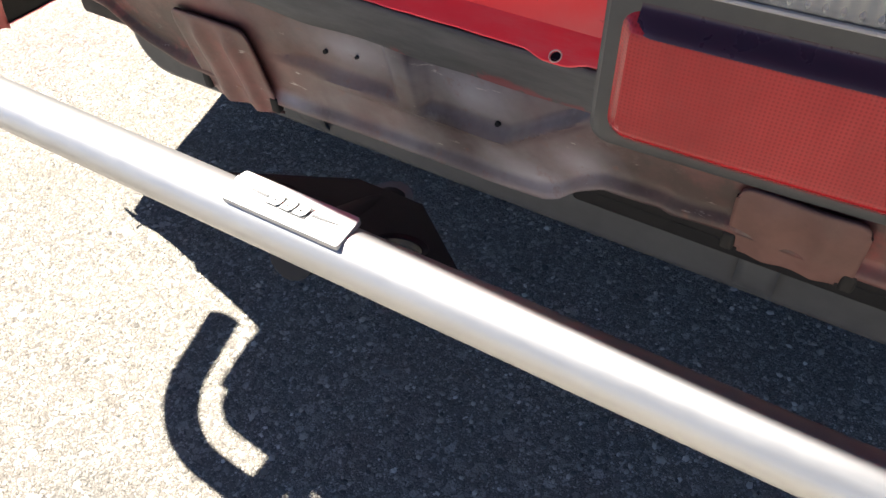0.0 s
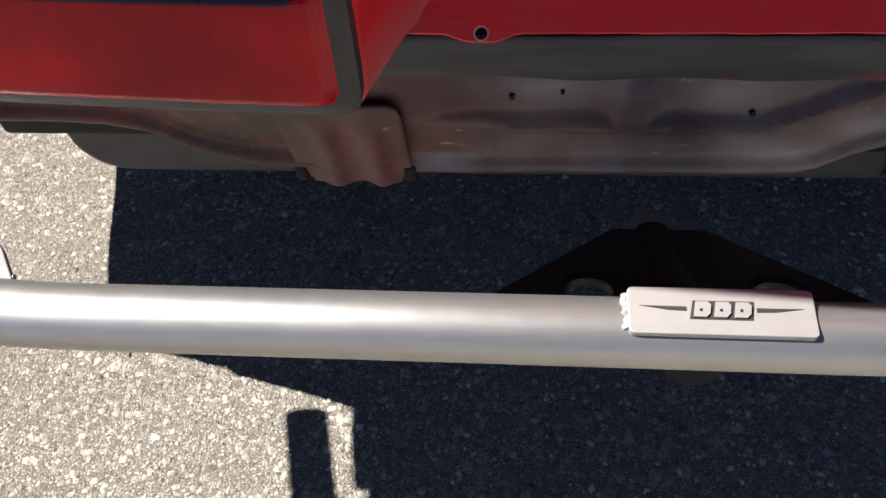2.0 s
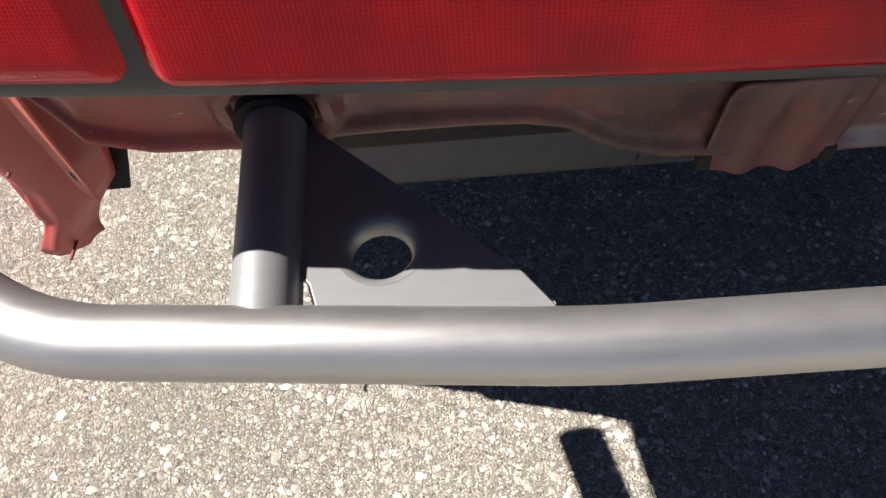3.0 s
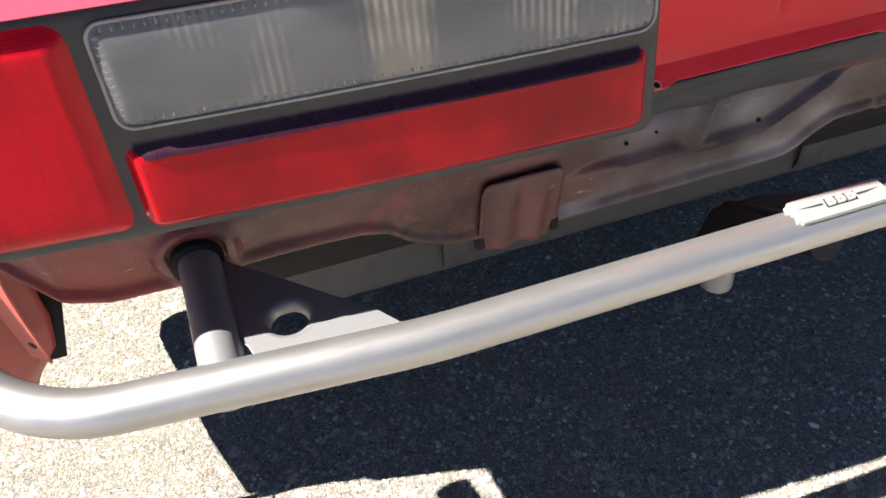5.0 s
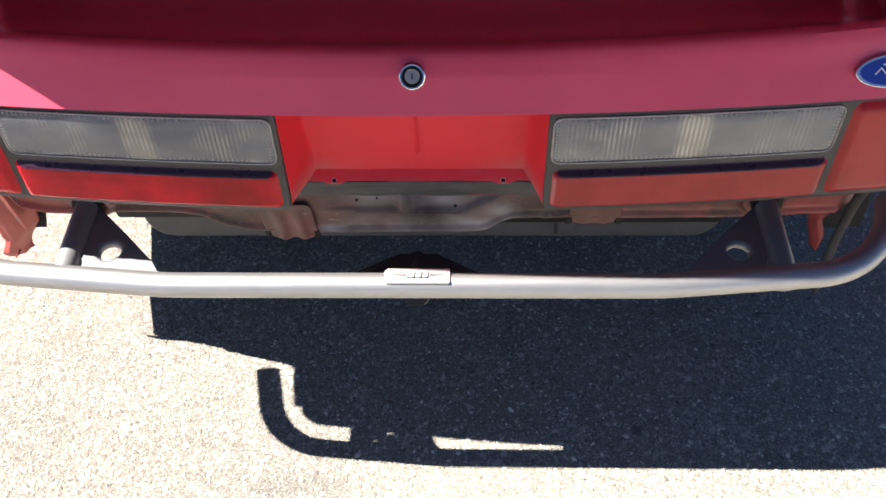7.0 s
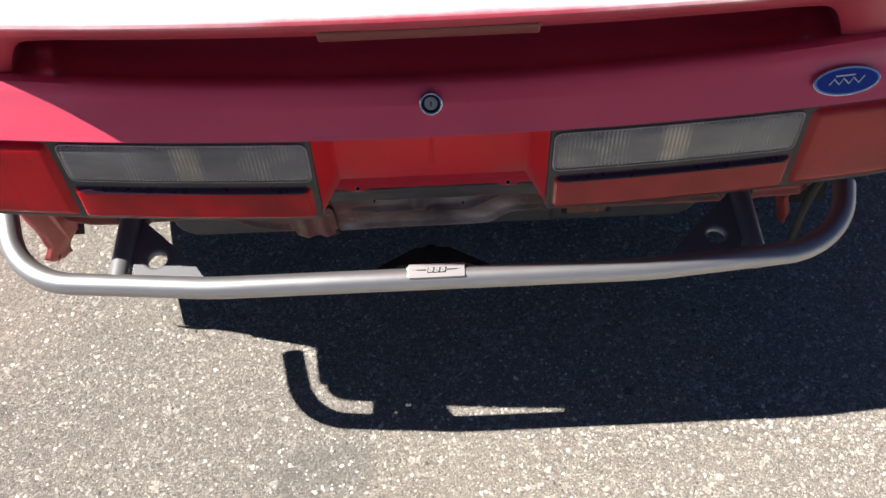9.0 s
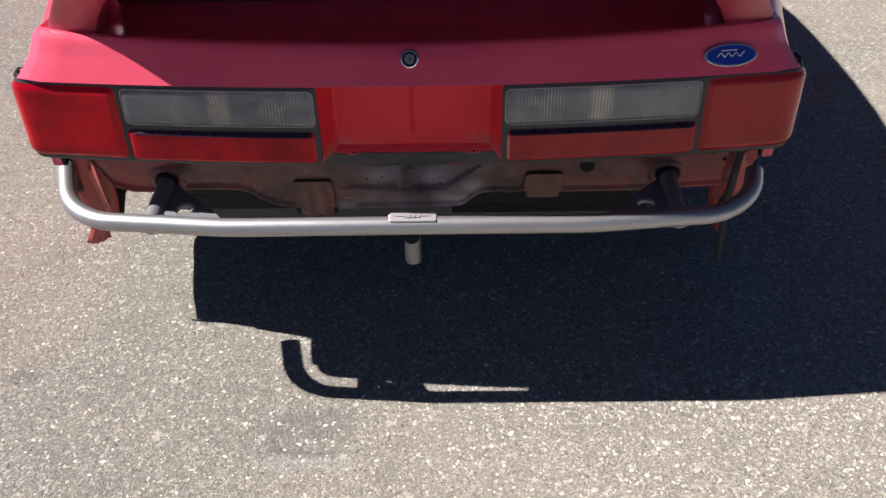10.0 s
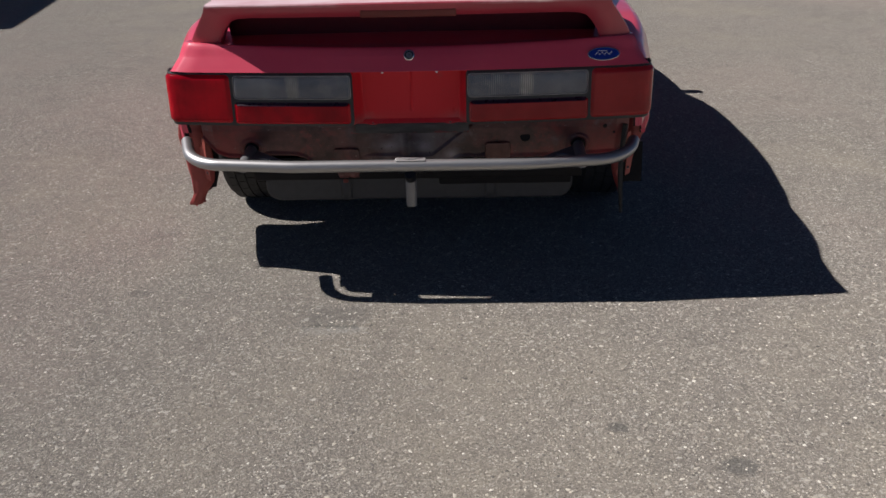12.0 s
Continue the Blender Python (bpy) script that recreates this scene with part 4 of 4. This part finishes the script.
        y -= 0.0030 * math.exp(-(((z - 0.484 - max(0.0, x - 0.066) * 0.82) / 0.004) ** 2)) * smooth01((x + 0.16) / 0.05) * smooth01((0.15 - x) / 0.02)  # rolled edge below them
        y -= 0.010 * smooth01((0.018 - (z - lo)) / 0.018)  # folded lower flange
        # collars round the two bumper mounts
        for s in (-1, 1):
            r = math.hypot(x - s * 0.606, z - 0.530)
            y -= 0.008 * smooth01((0.046 - r) / 0.008) * (1 if r > 0.03 else 0.6)
        y += 0.0025 * noise.noise(Vector((x * 5, z * 7, 2.0))) + 0.001 * noise.noise(Vector((x * 23, z * 23, 4.0)))
        return (x, y, z)

    lower = part("rear_panel", grid(420, 64, panel), PRIMER, car, "dirty unpainted rear panel, brown primer and grey overspray", solid=0.003)
    for x, z, r in ((-0.122, 0.518, 0.0036), (-0.085, 0.524, 0.0026), (0.057, 0.500, 0.0040), (0.411, 0.563, 0.029), (0.70, 0.60, 0.012), (0.735, 0.575, 0.008)):
        u, lo = (x + 0.795) / 1.59, lerp(LOW, x)
        p = Vector(panel(u, (z - lo) / (0.672 - lo)))
        part("panel_hole", lathe([(0.0, 0.0), (r * 0.58, 0.0), (r * 0.66, -0.003)], 18, Matrix.Translation(p + Vector((0, -0.0035, 0))) @ Euler((radians(90 - (13 if z < 0.59 else 0)), 0, 0)).to_matrix().to_4x4()), BLACK, lower, "dark hole")
    # bolted stiffener plates with two ribs and slots at the foot
    for x0, x1, foot, tall, rib, coat in ((-0.303, -0.205, 0.398, 0.126, 0.007, PRIMER), (0.264, 0.358, 0.454, 0.086, 0.003, RUST_STAIN)):
        def stiff(u, v, x0=x0, x1=x1, foot=foot, tall=tall, rib=rib):
            x, z = x0 + (x1 - x0) * u, foot + tall * v
            c = max(abs(u - 0.5) - 0.38, 0) / 0.12
            d = max(v - 0.86, 0) / 0.14
            z -= 0.016 * (1 - math.sqrt(max(0.0, 1 - c * c))) * (1 if v > 0.86 else 0) * d
            y = 0.1255 + max(0.0, 0.60 - z) * 0.235
            y += -rib * (math.exp(-(((u - 0.33) / 0.10) ** 2)) + math.exp(-(((u - 0.72) / 0.09) ** 2))) * smooth01((1 - v) / 0.25)
            y += 0.012 * smooth01((0.10 - v) / 0.10) + 0.0015 * noise.noise(Vector((x * 30, z * 30, 1)))
            return (x, y, z)
        st = part("stiffener_plate", grid(28, 22, stiff, keep=lambda u, v: not (v < 0.14 and (u < 0.09 or u > 0.91))), coat, lower, "rust-stained ribbed steel stiffener plate", solid=0.003)
        for q in ((0.10, 0.82), (0.14, 0.74), (0.90, 0.80), (0.86, 0.62), (0.90, 0.38), (0.10, 0.42), (0.55, 0.30)):
            p = Vector(stiff(*q))
            big = 0.7 + 0.6 * abs(noise.noise(p * 40))
            part("weld_spot", lathe([(0.0, 0.0016), (0.0032 * big, 0.0012), (0.0046 * big, -0.001)], 9, Matrix.Translation(p) @ Euler((radians(77), 0, 0)).to_matrix().to_4x4()), SALMON, st, "chipped spot weld")
        for u in (0.02, 0.98):
            p = Vector(stiff(u, 0.20))
            part("slot", box(p.x, p.y - 0.001, p.z, 0.011, 0.010, 0.019, 0.003), BLACK, st, "dark slot")
    return lower


rear_panel = build_rear_panel()


# underbody: floor, frame rails, fuel tank with straps, axle
def build_underside():
    part("floor_pan", box(0, 2.20, 0.445, 1.36, 3.46, 0.03, 0.01), BLACK, car, "black coated floor pan")
    part("trunk_side", box(-0.70, 0.42, 0.61, 0.10, 0.44, 0.16, 0.02), BLACK, car, "black inner panel")
    part("trunk_side", box(0.70, 0.42, 0.61, 0.10, 0.44, 0.16, 0.02), BLACK, car, "black inner panel")
    part("cross_member", box(0, 0.297, 0.386, 1.29, 0.064, 0.062, 0.008), BLACK, car, "black cross member behind the panel")
    # black sheet added to stand for the shade in the open gap
    part("gap_shade", box(0.345, 0.290, 0.374, 0.52, 0.02, 0.098, 0.006), BLACK, car, "black sheet standing for the shaded gap above the tank edge")
    part("frame_rail", box(-0.53, 0.30, 0.432, 0.23, 0.08, 0.040, 0.006), BLACK, car, "black frame rail end")
    part("frame_rail", box(0.53, 0.30, 0.432, 0.23, 0.08, 0.040, 0.006), BLACK, car, "black frame rail end")
    for s in (-1, 1):
        bm = plate([(-0.025, -0.075), (0.05, -0.075), (0.05, 0.08), (-0.045, 0.08), (-0.045, 0.0)], [], 0.004, Matrix.Translation((s * 0.826, 0.278, 0.408)) @ Euler((radians(80), 0, 0)).to_matrix().to_4x4() @ Matrix.Diagonal((s, 1, 1, 1)))
        part("rail_flange", bm, BLACK, car, "black flange plate")
    shape = arc(0.555, 0.340, 0.06, 0, 90, 5) + arc(-0.555, 0.340, 0.06, 90, 180, 5) + arc(-0.555, 0.312, 0.06, 180, 270, 7) + arc(0.555, 0.312, 0.06, 270, 360, 7)
    bm = plate(shape, [], 0.56, Matrix.Translation((0, 0.865, 0)) @ Euler((radians(90), 0, 0)).to_matrix().to_4x4())
    for s in (-1, 1):
        box(s * 0.12, 0.60, 0.25, 0.02, 0.44, 0.012, 0.004, bm)
    tank = part("fuel_tank", bm, TANK, car, "grey steel fuel tank", bevel=0.012)
    for s in (-1, 1):
        strap = rounded([(0, 0.2955, 0.42), (0, 0.2990, 0.2455), (0, 0.89, 0.2455)], [0.05])

        def band(u, v, s=s, strap=strap):
            p = strap[min(int(round(v * (len(strap) - 1))), len(strap) - 1)]
            return (s * 0.288 + 0.042 * (u - 0.5), p.y, p.z)
        st = part("tank_strap", grid(4, len(strap) - 1, band), TANK, tank, "flat steel tank strap", solid=0.003)
        part("strap_bolt", sweep([(s * 0.288, 0.295, 0.40), (s * 0.288, 0.295, 0.335)], 0.011, 8), RUSTY, st)
    part("rear_axle", sweep([(x, AXLES[0], 0.32) for x in (-0.74, -0.15, -0.12, 0.12, 0.15, 0.74)], [0.04, 0.04, 0.12, 0.12, 0.04, 0.04], 16), BLACK, car, "black rear axle")
    for s in (-1, 1):
        for axle in AXLES:
            def liner(u, v, s=s, axle=axle):
                a = math.pi * u
                return (s * (0.62 + 0.29 * v), axle + 0.390 * math.cos(a), 0.35 + 0.386 * math.sin(a))
            part("wheel_liner", grid(20, 2, liner), BLACK, car, "black wheel arch liner", solid=0.004)


build_underside()


def build_wheel(s, y, wide, inner):
    r = 0.350
    m = Matrix.Translation((s * (inner + wide / 2), y, r + 0.004)) @ Euler((0, radians(90 * s), 0)).to_matrix().to_4x4()
    w = wide / 2
    wheel = part("wheel", lathe([(0.20, -w * 0.8), (0.215, -w * 0.6), (0.20, -w * 0.3), (0.20, w * 0.4), (0.218, w * 0.72), (0.205, w * 0.74), (0.19, w * 0.5), (0.06, w * 0.55), (0.055, w * 0.7), (0.0, w * 0.72)], 36, m), ALU, car, "polished alloy wheel with a black tyre")
    tyre = part("tyre", lathe([(0.212, -w * 0.75), (0.25, -w * 0.97), (0.29, -w), (0.335, -w * 0.93), (r, -w * 0.72), (r, w * 0.72), (0.335, w * 0.93), (0.29, w), (0.25, w * 0.97), (0.212, w * 0.75)], 64, m), RUBBER, wheel, "black tyre with straight grooves")
    bm = bmesh.new()
    n = 40
    for k in range(n):  # tread blocks in four rows
        for q in (-0.56, -0.19, 0.19, 0.56):
            a = 2 * math.pi * (k + (0.5 if q in (-0.19, 0.56) else 0)) / n
            t = Euler((0, 0, a)).to_matrix().to_4x4()
            g = bmesh.ops.create_cube(bm, size=1)["verts"]
            for v in g:
                v.co = m @ t @ Vector((r - 0.001 + v.co.x * 0.014, v.co.y * 0.0525, q * w + v.co.z * w * 0.31))
    part("tread", bm, RUBBER, tyre, smooth=False)
    return wheel


for s in (-1, 1):
    build_wheel(s, AXLES[0], 0.235, 0.70)
    build_wheel(s, AXLES[1], 0.20, 0.70)


# quarter panel ends left bare by the missing bumper cover
def build_quarter_ends():
    end_left = None
    for s in (-1, 1):
        def sheet(u, v, s=s):
            # from the lamp down to a ragged tip that flares outwards
            z = 0.66 - (0.392 if s < 0 else 0.375) * v
            if s < 0:
                outer = lerp([(0.268, 0.914), (0.29, 0.900), (0.32, 0.884), (0.38, 0.884), (0.46, 0.892), (0.56, 0.905), (0.61, 0.895), (0.66, 0.858)], z)
                inner = lerp([(0.268, 0.856), (0.285, 0.857), (0.32, 0.838), (0.36, 0.806), (0.41, 0.795), (0.66, 0.795)], z)
            else:
                outer = lerp([(0.285, 0.801), (0.32, 0.804), (0.385, 0.778), (0.42, 0.796), (0.47, 0.826), (0.52, 0.852), (0.56, 0.870), (0.61, 0.875), (0.66, 0.838)], z)
                inner = lerp([(0.285, 0.790), (0.32, 0.778), (0.36, 0.765), (0.39, 0.754), (0.44, 0.757), (0.484, 0.763), (0.55, 0.785), (0.66, 0.795)], z)
            x = inner + (outer - inner) * u + 0.003 * noise.noise(Vector((u * 3, v * 9, s)))
            y = lerp([(0, 0.222), (0.3, 0.227), (0.7, 0.236), (1, 0.247)], v) + 0.022 * (1 - u) ** 2 - 0.010 * math.sin(math.pi * u)
            return (s * x, y + 0.004 * noise.noise(Vector((u * 4, v * 9, 2 + s))), z + 0.006 * v * noise.noise(Vector((u * 5, 1.0, s))))
        end = part("quarter_end", grid(16, 30, sheet), DULL_RED, car, "bent dull red quarter panel end with a ragged tip", solid=0.003)

        end_left = end if s < 0 else end_left

        # torn tab with a bolt hole, splintered at its upper end
        edge_out = [(0.060, 0.818), (0.132, 0.822), (0.106, 0.823), (0.040, 0.820), (0.006, 0.820)]
        edge_in = [(0.000, 0.799), (0.040, 0.796), (0.075, 0.794), (0.120, 0.790), (0.172, 0.782)]
        torn = [(0.186, 0.785), (0.178, 0.790), (0.190, 0.793), (0.150, 0.799), (0.160, 0.806), (0.138, 0.811), (0.142, 0.817)]
        loop = [(x - 0.806, z) for z, x in edge_in + torn + edge_out[1:]]
        m = Matrix.Translation((s * 0.806, 0.215, 0.379)) @ Euler((radians(90 + 5.5), 0, radians(s * 38))).to_matrix().to_4x4() @ Matrix.Diagonal((s * 1.22, 1, 1, 1))
        tab = part("tab", plate(loop, [(0.0, 0.033, 0.0052)], 0.003, m), SALMON, end, "torn red steel tab with a bolt hole", bevel=0.0008)
        rim = lathe([(0.0053, -0.001), (0.0053, 0.0033), (0.0059, 0.0036), (0.0063, 0.0031)], 16, m @ Matrix.Translation((0, 0.033, 0)), ring=True)
        part("bare_rim", rim, ALU_DULL, tab, "bare metal rim of the bolt hole")
    # stubs added only to cast two ticks on the shadow's edge
    for z in (0.282, 0.405):
        part("tick_stub", sweep([(-0.872, 0.246, z), (-0.8725, 0.221, z)], 0.0016, 8), RUSTY, end_left, "thin added stub that casts a tick of shadow")
    hose = [(0.776, 0.150, 0.60), (0.772, 0.156, 0.50), (0.771, 0.158, 0.42), (0.777, 0.160, 0.34), (0.786, 0.162, 0.246)]
    part("drain_hose", sweep(rounded(hose, [0.3, 0.3, 0.3], 4), [0.009] * 16 + [0.006], 12), RUBBER, car, "black rubber drain hose hanging down")


build_quarter_ends()


# tube bumper
def build_bumper():
    r = 0.0211
    z0 = 0.521
    path = rounded([(-0.857, 0.173, z0 + 0.032), (-0.790, -0.014, z0 + 0.007), (-0.42, -0.0425, z0), (0.40, -0.0425, z0), (0.764, -0.014, z0 + 0.007), (0.806, 0.125, z0 + 0.026)], [0.165, 0.9, 0.9, 0.165], 20)
    bar = part("tube_bumper", sweep(path, r, 32), ALU, car, "satin aluminium tube bumper bent forward at both ends", bevel=0.0015)
    for s in (-1, 1):
        x1, x0 = s * 0.606, s * 0.600
        sup = part("support_tube", sweep([(x1, 0.175, 0.530), (x0, -0.038, 0.5205)], 0.0206, 28), ALU_SHADE, bar, "satin aluminium support tube")
        part("mount_collar", sweep([(x1, 0.130, 0.529), (x1, 0.168, 0.530)], 0.0262, 28), BLACK, sup, "black mount collar")
        bead = [(x0 + 0.0208 * math.cos(a), -0.0405 + math.sqrt(max(0.0, 0.0222**2 - (0.0203 * math.sin(a)) ** 2)) + 0.0006 * math.sin(23 * a), 0.5205 + 0.0203 * math.sin(a)) for a in (2 * math.pi * k / 72 for k in range(73))]
        part("weld_bead", sweep(bead, 0.0026, 8), ALU, sup, "rippled weld bead")
        # gusset with a dimpled lightening hole
        out = [(0.030, -0.030), (0.158, -0.030), (0.135, 0.004), (0.062, 0.078), (0.008, 0.130), (-0.006, 0.126), (-0.006, 0.020), (0.006, 0.016), (0.014, 0.006), (0.018, -0.008)]
        m = Matrix.Translation((s * 0.590, 0, 0.522)) @ Matrix.Diagonal((-s, 1, 1, 1))
        gus = part("gusset", plate(out, [(0.054, 0.028, 0.0255)], 0.005, m), ALU_SHADE, bar, "aluminium gusset plate with a flared hole", bevel=0.0008)
        for a0, a1 in ((0.028, 0.060), (0.118, 0.150)):
            seam = [(s * (0.590 - a0 - (a1 - a0) * k / 10), -0.0172 - 0.010 * (0.152 - a0 - (a1 - a0) * k / 10) + 0.0006 * math.sin(2.1 * k), 0.5245) for k in range(11)]
            part("weld_bead", sweep(seam, [0.0019 + 0.0004 * math.sin(2.6 * k) for k in range(11)], 8), ALU, gus, "short rippled weld stitch")
        dish = [(0.0262, 0.0052), (0.0240, 0.0048), (0.0215, 0.0036), (0.0195, 0.0014), (0.0182, -0.0025), (0.0177, -0.0070), (0.0190, -0.0070), (0.0205, -0.0015), (0.0225, 0.0002), (0.0262, 0.0008)]
        part("hole_flare", lathe(dish, 40, Matrix.Translation((s * (0.590 - 0.054), 0.028, 0.522)), ring=True), ALU_SHADE, gus, "dished flare round the hole")
    # centre mount: arm, drop tube and holed gusset, coloured darker for the shade there
    part("centre_arm", sweep([(-0.006, -0.045, 0.496), (-0.013, 0.092, 0.424)], 0.0205, 24), ALU_DEEP_SHADE, bar, "aluminium centre arm, its deep shade put into the colour")
    part("drop_tube", sweep([(-0.013, 0.092, 0.440), (-0.013, 0.092, 0.316)], 0.0205, 24), ALU_SHADE, bar, "aluminium drop tube", bevel=0.001)
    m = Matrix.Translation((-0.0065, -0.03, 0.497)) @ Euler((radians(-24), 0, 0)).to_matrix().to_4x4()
    cg = part("centre_gusset", plate([(-0.155, -0.008), (0.155, -0.008), (0.135, 0.020), (0.030, 0.128), (-0.038, 0.128), (-0.140, 0.020)], [(-0.0615, 0.041, 0.0165), (0.0615, 0.041, 0.0165)], 0.005, m), ALU_DEEP_SHADE, bar, "aluminium gusset with two flared holes, its deep shade put into the colour", bevel=0.0008)
    for q in (-0.0615, 0.0615):
        part("hole_flare", lathe([(0.0168, -0.006), (0.0168, 0.0), (0.0182, 0.0022), (0.0215, 0.0034), (0.0225, 0.0026), (0.019, 0.0)], 28, m @ Matrix.Translation((q, 0.041, 0.0035)), ring=True), ALU_DEEP_SHADE, cg)
    # name plate: thin plate welded on, with plain cut marks
    m = Matrix.Translation((-0.001, -0.0400, 0.5392)) @ Euler((radians(4), 0, 0)).to_matrix().to_4x4()
    outline = arc(0.049, 0.0118, 0.003, 0, 90, 3) + arc(-0.049, 0.0118, 0.003, 90, 180, 3) + arc(-0.049, -0.0118, 0.003, 180, 270, 3) + arc(0.049, -0.0118, 0.003, 270, 360, 3)
    name = part("name_plate", plate(outline, [], 0.0050, m), ALU_LIGHT, bar, "thin aluminium plate with cut logo shapes", bevel=0.0005)
    dark = bmesh.new()
    top = m @ Matrix.Translation((0, 0, 0.0052))
    for k in range(3):  # dark slanted grounds
        c = -0.0110 + 0.0112 * k
        bm2 = plate([(c - 0.0070, -0.0055), (c + 0.0052, -0.0055), (c + 0.0070, 0.0062), (c - 0.0046, 0.0062)], [], 0.0003, top @ Matrix.Translation((0, 0, 0.0001 * k)))
        bm2.to_mesh(tmp := bpy.data.meshes.new("tmp"))
        dark.from_mesh(tmp)
        bpy.data.meshes.remove(tmp)
        bm2.free()
    part("cut_ground", dark, BEZEL, name, "dark recess of the cut logo")
    for k in range(3):  # plain slanted blocks with a slot in each
        c = -0.0108 + 0.0112 * k
        slot = [(c - 0.0006, -0.0004, 0.0011), (c - 0.0002, 0.0019, 0.0011)]
        part("logo_block", plate([(c - 0.0052, -0.0046), (c + 0.0020, -0.0046), (c + 0.0042, -0.0022), (c + 0.0050, 0.0030), (c + 0.0034, 0.0050), (c - 0.0034, 0.0050)], [slot[0]], 0.0012, top @ Matrix.Translation((0, 0, 0.0006))), ALU_LIGHT, name)
    for s in (-1, 1):
        wing_mark = [(s * 0.0195, 0.0022), (s * 0.0195, -0.0004), (s * 0.030, 0.0), (s * 0.0455, 0.0024), (s * 0.030, 0.0022)]
        part("logo_stroke", plate(wing_mark if s > 0 else wing_mark[::-1], [], 0.0004, top), BEZEL, name)
    weld = [m @ Vector((-0.0525 + 0.0006 * math.sin(5 * k), -0.011 + 0.022 * k / 14, 0.001)) for k in range(15)]
    part("weld_bead", sweep(weld, [0.003 + 0.0007 * math.sin(2.3 * k) for k in range(15)], 8), ALU_LIGHT, name, "small weld bead")
    return bar


ALU_LIGHT = aluminium_material("brushed_aluminium", (0.42, 0.415, 0.40), (0.52, 0.51, 0.49), 0.5, 0.6)
build_bumper()
